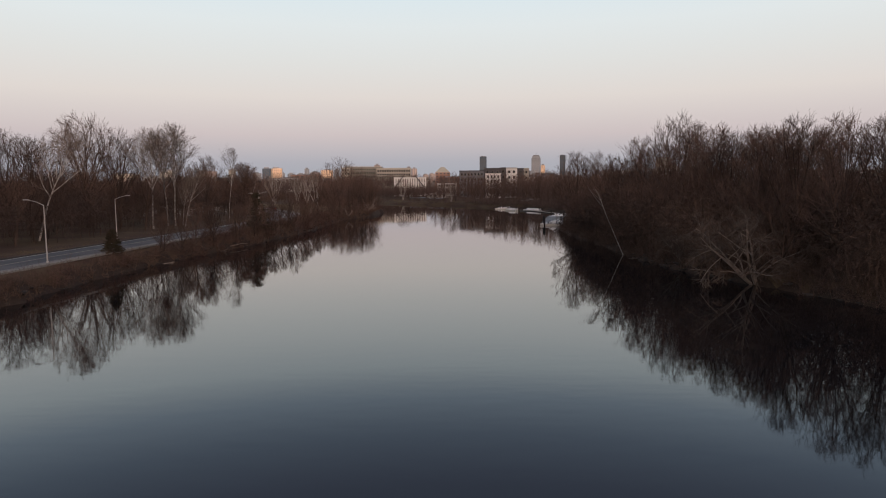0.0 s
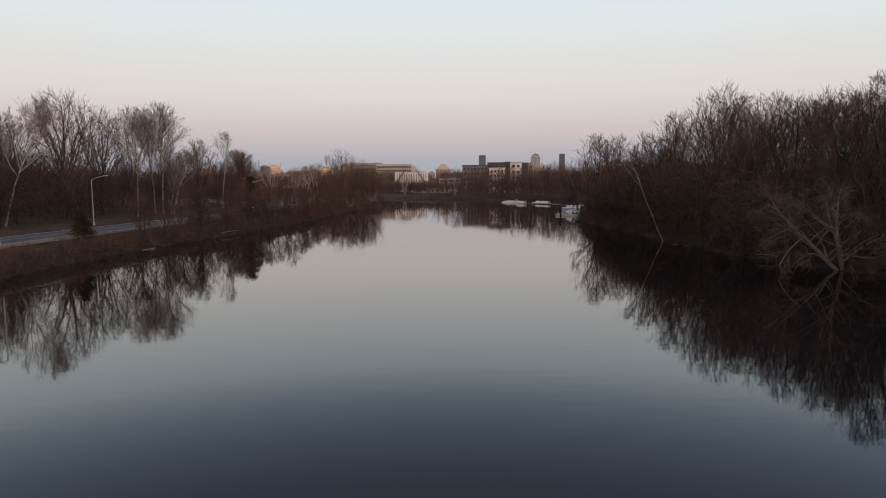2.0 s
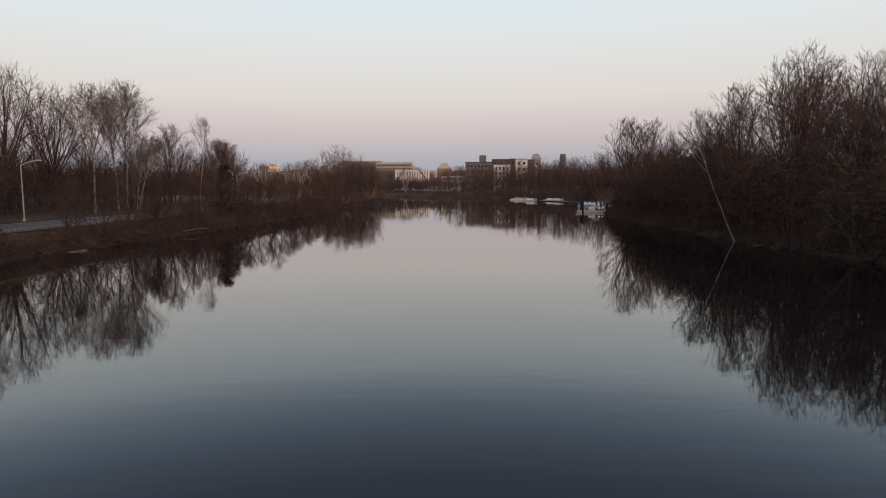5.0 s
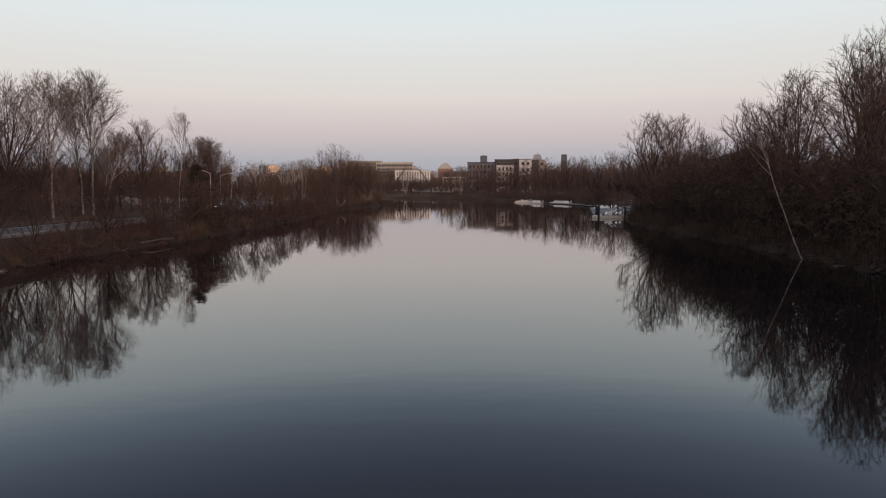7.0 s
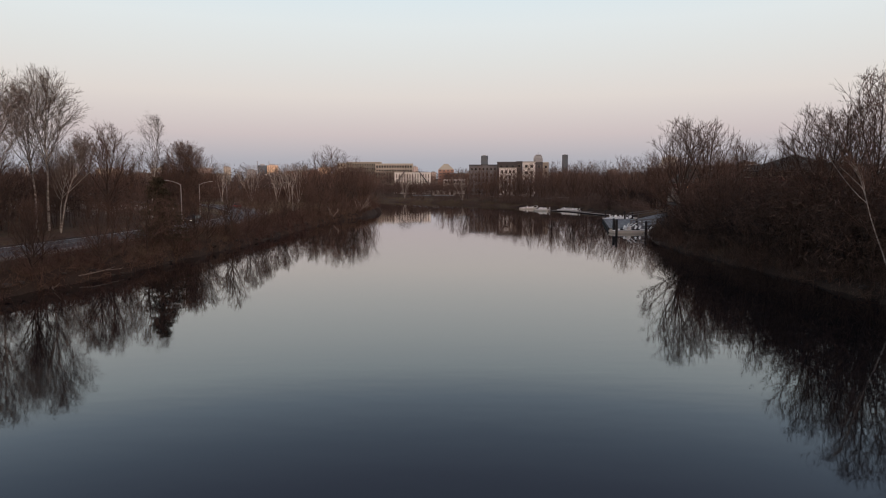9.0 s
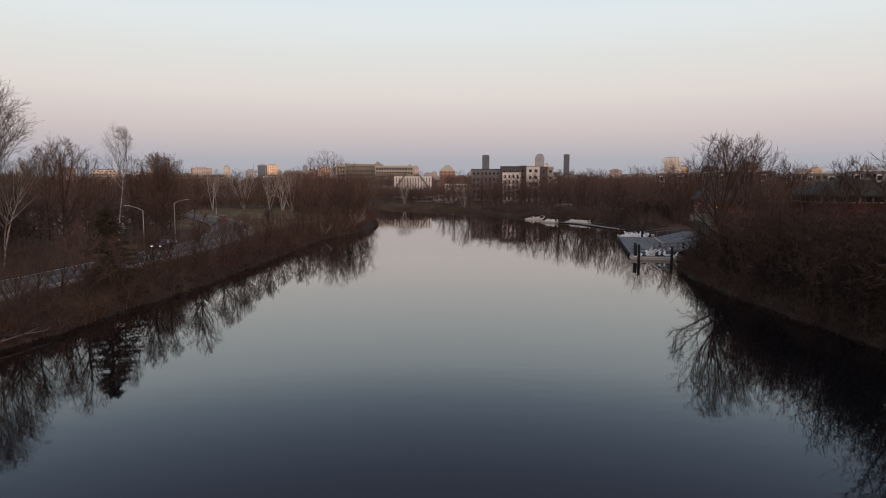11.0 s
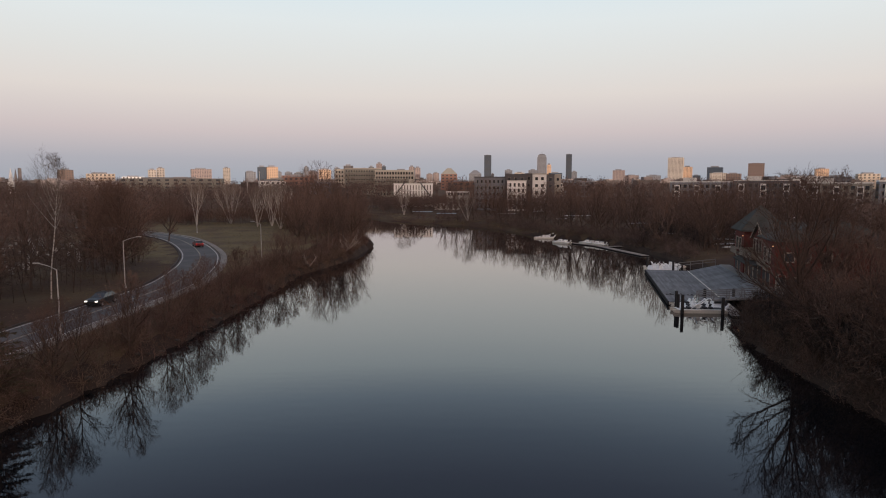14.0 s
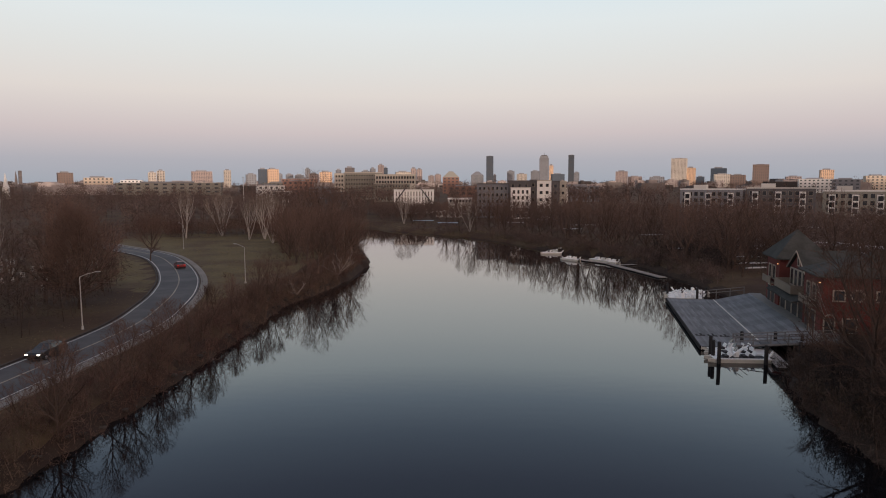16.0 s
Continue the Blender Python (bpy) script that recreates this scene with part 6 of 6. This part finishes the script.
# ---- launches ----
def launch(x, y, turn, length=6.6, engines=1, label="white twin-hulled coaching launch with folded seats", motor="gel", arms=False):
    """A low catamaran launch with seats, console and a tilted outboard."""
    ob = thing("launch", pose(x, y, 0, 0, 0, turn), label, "boat", "moored launches")
    h = length / 2
    for s in (-1, 1):
        bm = bmesh.new()
        last = None
        for f, wd, zz in ((-1, 0.26, 0.0), (-0.5, 0.28, -0.05), (0.4, 0.27, -0.05), (0.8, 0.18, 0.05), (1.0, 0.05, 0.28)):
            ring = [bm.verts.new((f * h, s * 0.68 + dy * wd, dz)) for dy, dz in ((-1, 0.46), (-0.7, -0.02 + zz), (0, -0.16 + zz), (0.7, -0.02 + zz), (1, 0.46))]
            if last:
                for k in range(5):
                    bm.faces.new((last[k], ring[k], ring[(k + 1) % 5], last[(k + 1) % 5]))
            else:
                bm.faces.new(ring)
            last = ring
        bm.faces.new(last[::-1])
        part("hull", bm, M["gel_dirty"], ob)
    part("deck", box(-h, h * 0.82, -0.95, 0.95, 0.40, 0.50, 0.03), M["gel"], ob)
    if arms:
        part("footwell", box(-h * 0.85, h * 0.6, -0.62, 0.62, 0.502, 0.53), M["black"], ob, "black rubber footwell")
    part("console", box(-0.1, 0.45, -0.35, 0.35, 0.50, 1.15, 0.08), M["gel"], ob, "white steering console")
    bm = bmesh.new()
    vs = [bm.verts.new(v) for v in ((0.32, -0.35, 1.13), (0.32, 0.35, 1.13), (0.05, 0.28, 1.62), (0.05, -0.28, 1.62), (0.36, -0.35, 1.13), (0.36, 0.35, 1.13), (0.09, 0.28, 1.62), (0.09, -0.28, 1.62))]
    for f in ((0, 1, 2, 3), (7, 6, 5, 4), (0, 4, 5, 1), (1, 5, 6, 2), (2, 6, 7, 3), (3, 7, 4, 0)):
        bm.faces.new([vs[i] for i in f])
    part("windscreen", bm, M["glass"], ob, "dark tinted windscreen")
    for sx in (-1.5, -0.75, 1.3):
        seat = part("seat", box(sx - 0.25, sx + 0.25, -0.5, 0.5, 0.50, 0.74, 0.05), M["black" if y < 182 else "gel"], ob, "moulded seat")
        bm = bmesh.new()
        vs = [bm.verts.new(v) for v in ((sx - 0.30, -0.46, 0.72), (sx - 0.30, 0.46, 0.72), (sx - 0.50, 0.38, 1.12), (sx - 0.50, -0.38, 1.12), (sx - 0.22, -0.46, 0.72), (sx - 0.22, 0.46, 0.72), (sx - 0.43, 0.38, 1.12), (sx - 0.43, -0.38, 1.12))]
        for f in ((0, 1, 2, 3), (7, 6, 5, 4), (0, 4, 5, 1), (1, 5, 6, 2), (2, 6, 7, 3), (3, 7, 4, 0)):
            bm.faces.new([vs[i] for i in f])
        part("backrest", bm, M["gel"], seat)
    for s in (-0.5, 0.45) if arms else ():
        bm = box(-1.0, 1.0, -0.15, 0.15, -0.04, 0.04, 0.02)
        bmesh.ops.transform(bm, matrix=pose(-0.1 + s, s, 1.15, 0, 36, 0), verts=bm.verts)
        part("lifted_board", bm, M["gel"], ob, "white board tilted up over the deck")
    bm = bmesh.new()
    add_tube(bm, [(-h + 0.05, 0, 0.45), (-h - 0.25, 0, 0.75), (-h - 0.5, 0, 1.15)], [0.10, 0.17, 0.16], 8)
    eng = part("outboard", bm, M[motor], ob, "tilted outboard motor")
    bm = bmesh.new()
    add_tube(bm, [(-h - 0.1, 0, 0.5), (-h - 0.75, 0, 0.3)], [0.07, 0.05], 6)
    part("leg", bm, M["black"], eng)
    part("rub_rail", box(-h, h * 0.8, -0.99, -0.95, 0.38, 0.46), M["black"], ob)
    return ob


for x, y, turn, motor in [(29.5, 173.0, 178, "gel"), (30.2, 175.0, 183, "black"), (30.6, 176.9, 178, "black")]:
    launch(x, y, turn, 7.0, motor=motor, arms=y < 174)
for x, y, turn in [(37.0, 212.4, 171), (37.6, 214.5, 173), (38.0, 216.6, 170), (40.6, 218.6, 352)]:
    launch(x, y, turn, 6.2)
for x, y, turn in [(24.4, 286.0, 172), (28.4, 292.6, 170), (27.3, 270.6, 128), (36.4, 265.0, 118), (34.4, 268.6, 122)]:
    launch(x, y, turn, 6.0, label="white motor launch moored at the far walkway")


# ---- dead wood on the banks ----
def dead_tree(x, y, seed, tall, label, name="dead_tree", down=False, turn=0):
    rnd = random.Random(seed)
    ob = thing(name, pose(x, y, max(ground_z(x, y), 0.05), 0, 0, turn), label, "dead tree" if not down else "driftwood")
    for k in range(5 if not down else 1):
        a = 2 * math.pi * k / 5
        up = rnd.uniform(0.7, 1.6)
        pts, w = [Vector((0, 0, -0.2))], Vector((math.cos(a), math.sin(a), up)).normalized()
        L = tall * rnd.uniform(0.6, 1.0)
        for i in range(5):
            if down:
                w = Vector((1, rnd.gauss(0.10 * (i - 2), 0.14), (0.34, 0.10, 0.02, -0.05, 0.06)[i])).normalized()
                pts.append(pts[-1] + w * L / 5)
                continue
            w = (w + Vector((rnd.gauss(0, 0.22), rnd.gauss(0, 0.22), rnd.gauss(0.0, 0.12)))).normalized()
            pts.append(pts[-1] + w * L / 5)
        bm = bmesh.new()
        add_tube(bm, pts, [q * (0.6 if down else 1) for q in (0.17, 0.13, 0.10, 0.08, 0.055, 0.02)], 6)
        limb_ob = part("limb", bm, M["dead_wood"], ob)
        for j in range(4 if not down else 2):
            b = pts[2 + j % 3]
            w2 = (w + Vector((rnd.gauss(0, 0.7), rnd.gauss(0, 0.7), rnd.gauss(0.2, 0.4))) * (0.5 if down else 1)).normalized()
            bm = bmesh.new()
            add_tube(bm, [b, b + w2 * L * 0.18, b + w2 * L * 0.34 + Vector((0, 0, 0.1))], [0.06, 0.04, 0.012], 5)
            part("branch", bm, M["dead_wood"], limb_ob)
    return ob


dead_tree(-31.0, 211.2, 3, 3.6, "bleached broken tree stump at the waterline")
dead_tree(-27.6, 233, 4, 6.5, "bleached dead tree leaning over the water")
dead_tree(-27.2, 241, 6, 5.5, "bleached dead branches at the waterline")
dead_tree(-36.7, 111.8, 5, 10.5, "pale driftwood log lying on the bank", "driftwood", True, 84)
dead_tree(-36.5, 111.2, 8, 3.4, "pale broken branch lying on the bank", "driftwood", True, -62)
dead_tree(-38.6, 93, 9, 3.0, "pale broken branch lying on the bank", "driftwood", True, 50)
dead_tree(30.4, 97, 10, 2.6, "pale fallen branch at the waterline", "driftwood", True, 200)
dead_tree(33.4, 79, 12, 2.6, "pale fallen branch at the waterline", "driftwood", True, 160)


# ---- stones along the waterline ----
def stone_mesh(seed):
    rnd = random.Random(seed)
    bm = bmesh.new()
    bmesh.ops.create_icosphere(bm, subdivisions=1, radius=0.5)
    for v in bm.verts:
        v.co *= rnd.uniform(0.72, 1.15)
        v.co.z *= 0.6
    me = bpy.data.meshes.new("stone")
    bm.to_mesh(me)
    bm.free()
    me.materials.append(M["stone"])
    return me


STONES = [stone_mesh(k) for k in range(5)]
srnd = random.Random(17)
for x, y in scatter(18, -41, -27, 58, 256, 110, 0.5, lambda x, y: -0.1 < rd(x, y) < 0.5) + scatter(19, 30, 42, 52, 172, 90, 0.5, lambda x, y: -0.1 < rd(x, y) < 0.6):
    k = srnd.uniform(0.3, 0.85)
    ob = new("bank_stone", STONES[srnd.randrange(5)])
    ob.matrix_world = pose(x, y, max(ground_z(x, y), 0) + 0.02, 0, 0, srnd.uniform(0, 360)) @ Matrix.Diagonal((k * 1.3, k, k, 1))
    tagged(ob, "grey-brown stone at the waterline", "stone", "bank stones")


# ---- gravestones among the trees beyond the road ----
bm = bmesh.new()
add_box(bm, -0.4, 0.4, -0.12, 0.12, -0.2, 0.95, 0.05)
grave_me = bpy.data.meshes.new("gravestone")
bm.to_mesh(grave_me)
bm.free()
grave_me.materials.append(M["grave"])
for x, y in scatter(23, -118, -72, 185, 246, 85, 2.0, lambda x, y: road_d(x, y) > 14):
    k = srnd.uniform(0.8, 1.5)
    ob = new("gravestone", grave_me)
    ob.matrix_world = pose(x, y, ground_z(x, y), 0, 0, srnd.uniform(-20, 20)) @ Matrix.Diagonal((k, k, k, 1))
    tagged(ob, "pale upright gravestone in the wooded cemetery", "gravestone", "gravestones")

# ---- park clutter: tarpaulin tents, old snow ----
for x, y, w in [(-19, 404, 9.5), (-7, 385, 9)]:
    ob = thing("tent", pose(x, y, ground_z(x, y), 0, 0, -4), "low pale blue tarpaulin tent beside the park path", "tent")
    bm = bmesh.new()
    add_prism(bm, [(-w / 2, 0), (w / 2, 0), (w / 2, 2.6), (-w / 2, 2.6)], 1.3, 1.5)
    part("roof", bm, M["tarp"], ob)
    for k in range(4):
        part("post", box(-w / 2 + w * k / 3.2, -w / 2 + w * k / 3.2 + 0.1, 0, 0.1, -0.2, 1.3), M["black"], ob)
for x, y, a, b in [(112, 297, 17, 4.0), (116, 285, 15, 4.5), (141, 368, 20, 2.6), (84, 291, 13, 0.9), (83, 281, 9, 0.7), (65, 248, 9, 0.7), (63, 240, 7, 0.6), (72, 231, 9, 1.2), (84, 236, 12, 1.5), (98, 268, 14, 1.4), (70, 262, 7, 1.0), (110, 290, 16, 1.6), (60, 282, 6, 0.8), (23, 402, 12, 1.6), (42, 424, 16, 2.0), (53, 384, 14, 1.4), (44, 361, 10, 1.2), (130, 375, 18, 1.8), (89, 312, 12, 1.2), (87, 289, 14, 1.3), (66, 330, 9, 1.0)]:
    bm = bmesh.new()
    bmesh.ops.create_icosphere(bm, subdivisions=3, radius=1, matrix=Matrix.Diagonal((a / 2, b, 0.22, 1)))
    for v in bm.verts:
        v.co += Vector((0.12, 0.25, 0)) * noise.noise(v.co * 0.8)
    me = bpy.data.meshes.new("snow_bank")
    bm.to_mesh(me)
    bm.free()
    me.materials.append(M["snow"])
    ob = new("snow_bank", me)
    ob.matrix_world = pose(x, y, ground_z(x, y) + 0.04, 0, 0, srnd.uniform(-25, 10))
    tagged(ob, "strip of old snow lying on park grass", "snow bank")
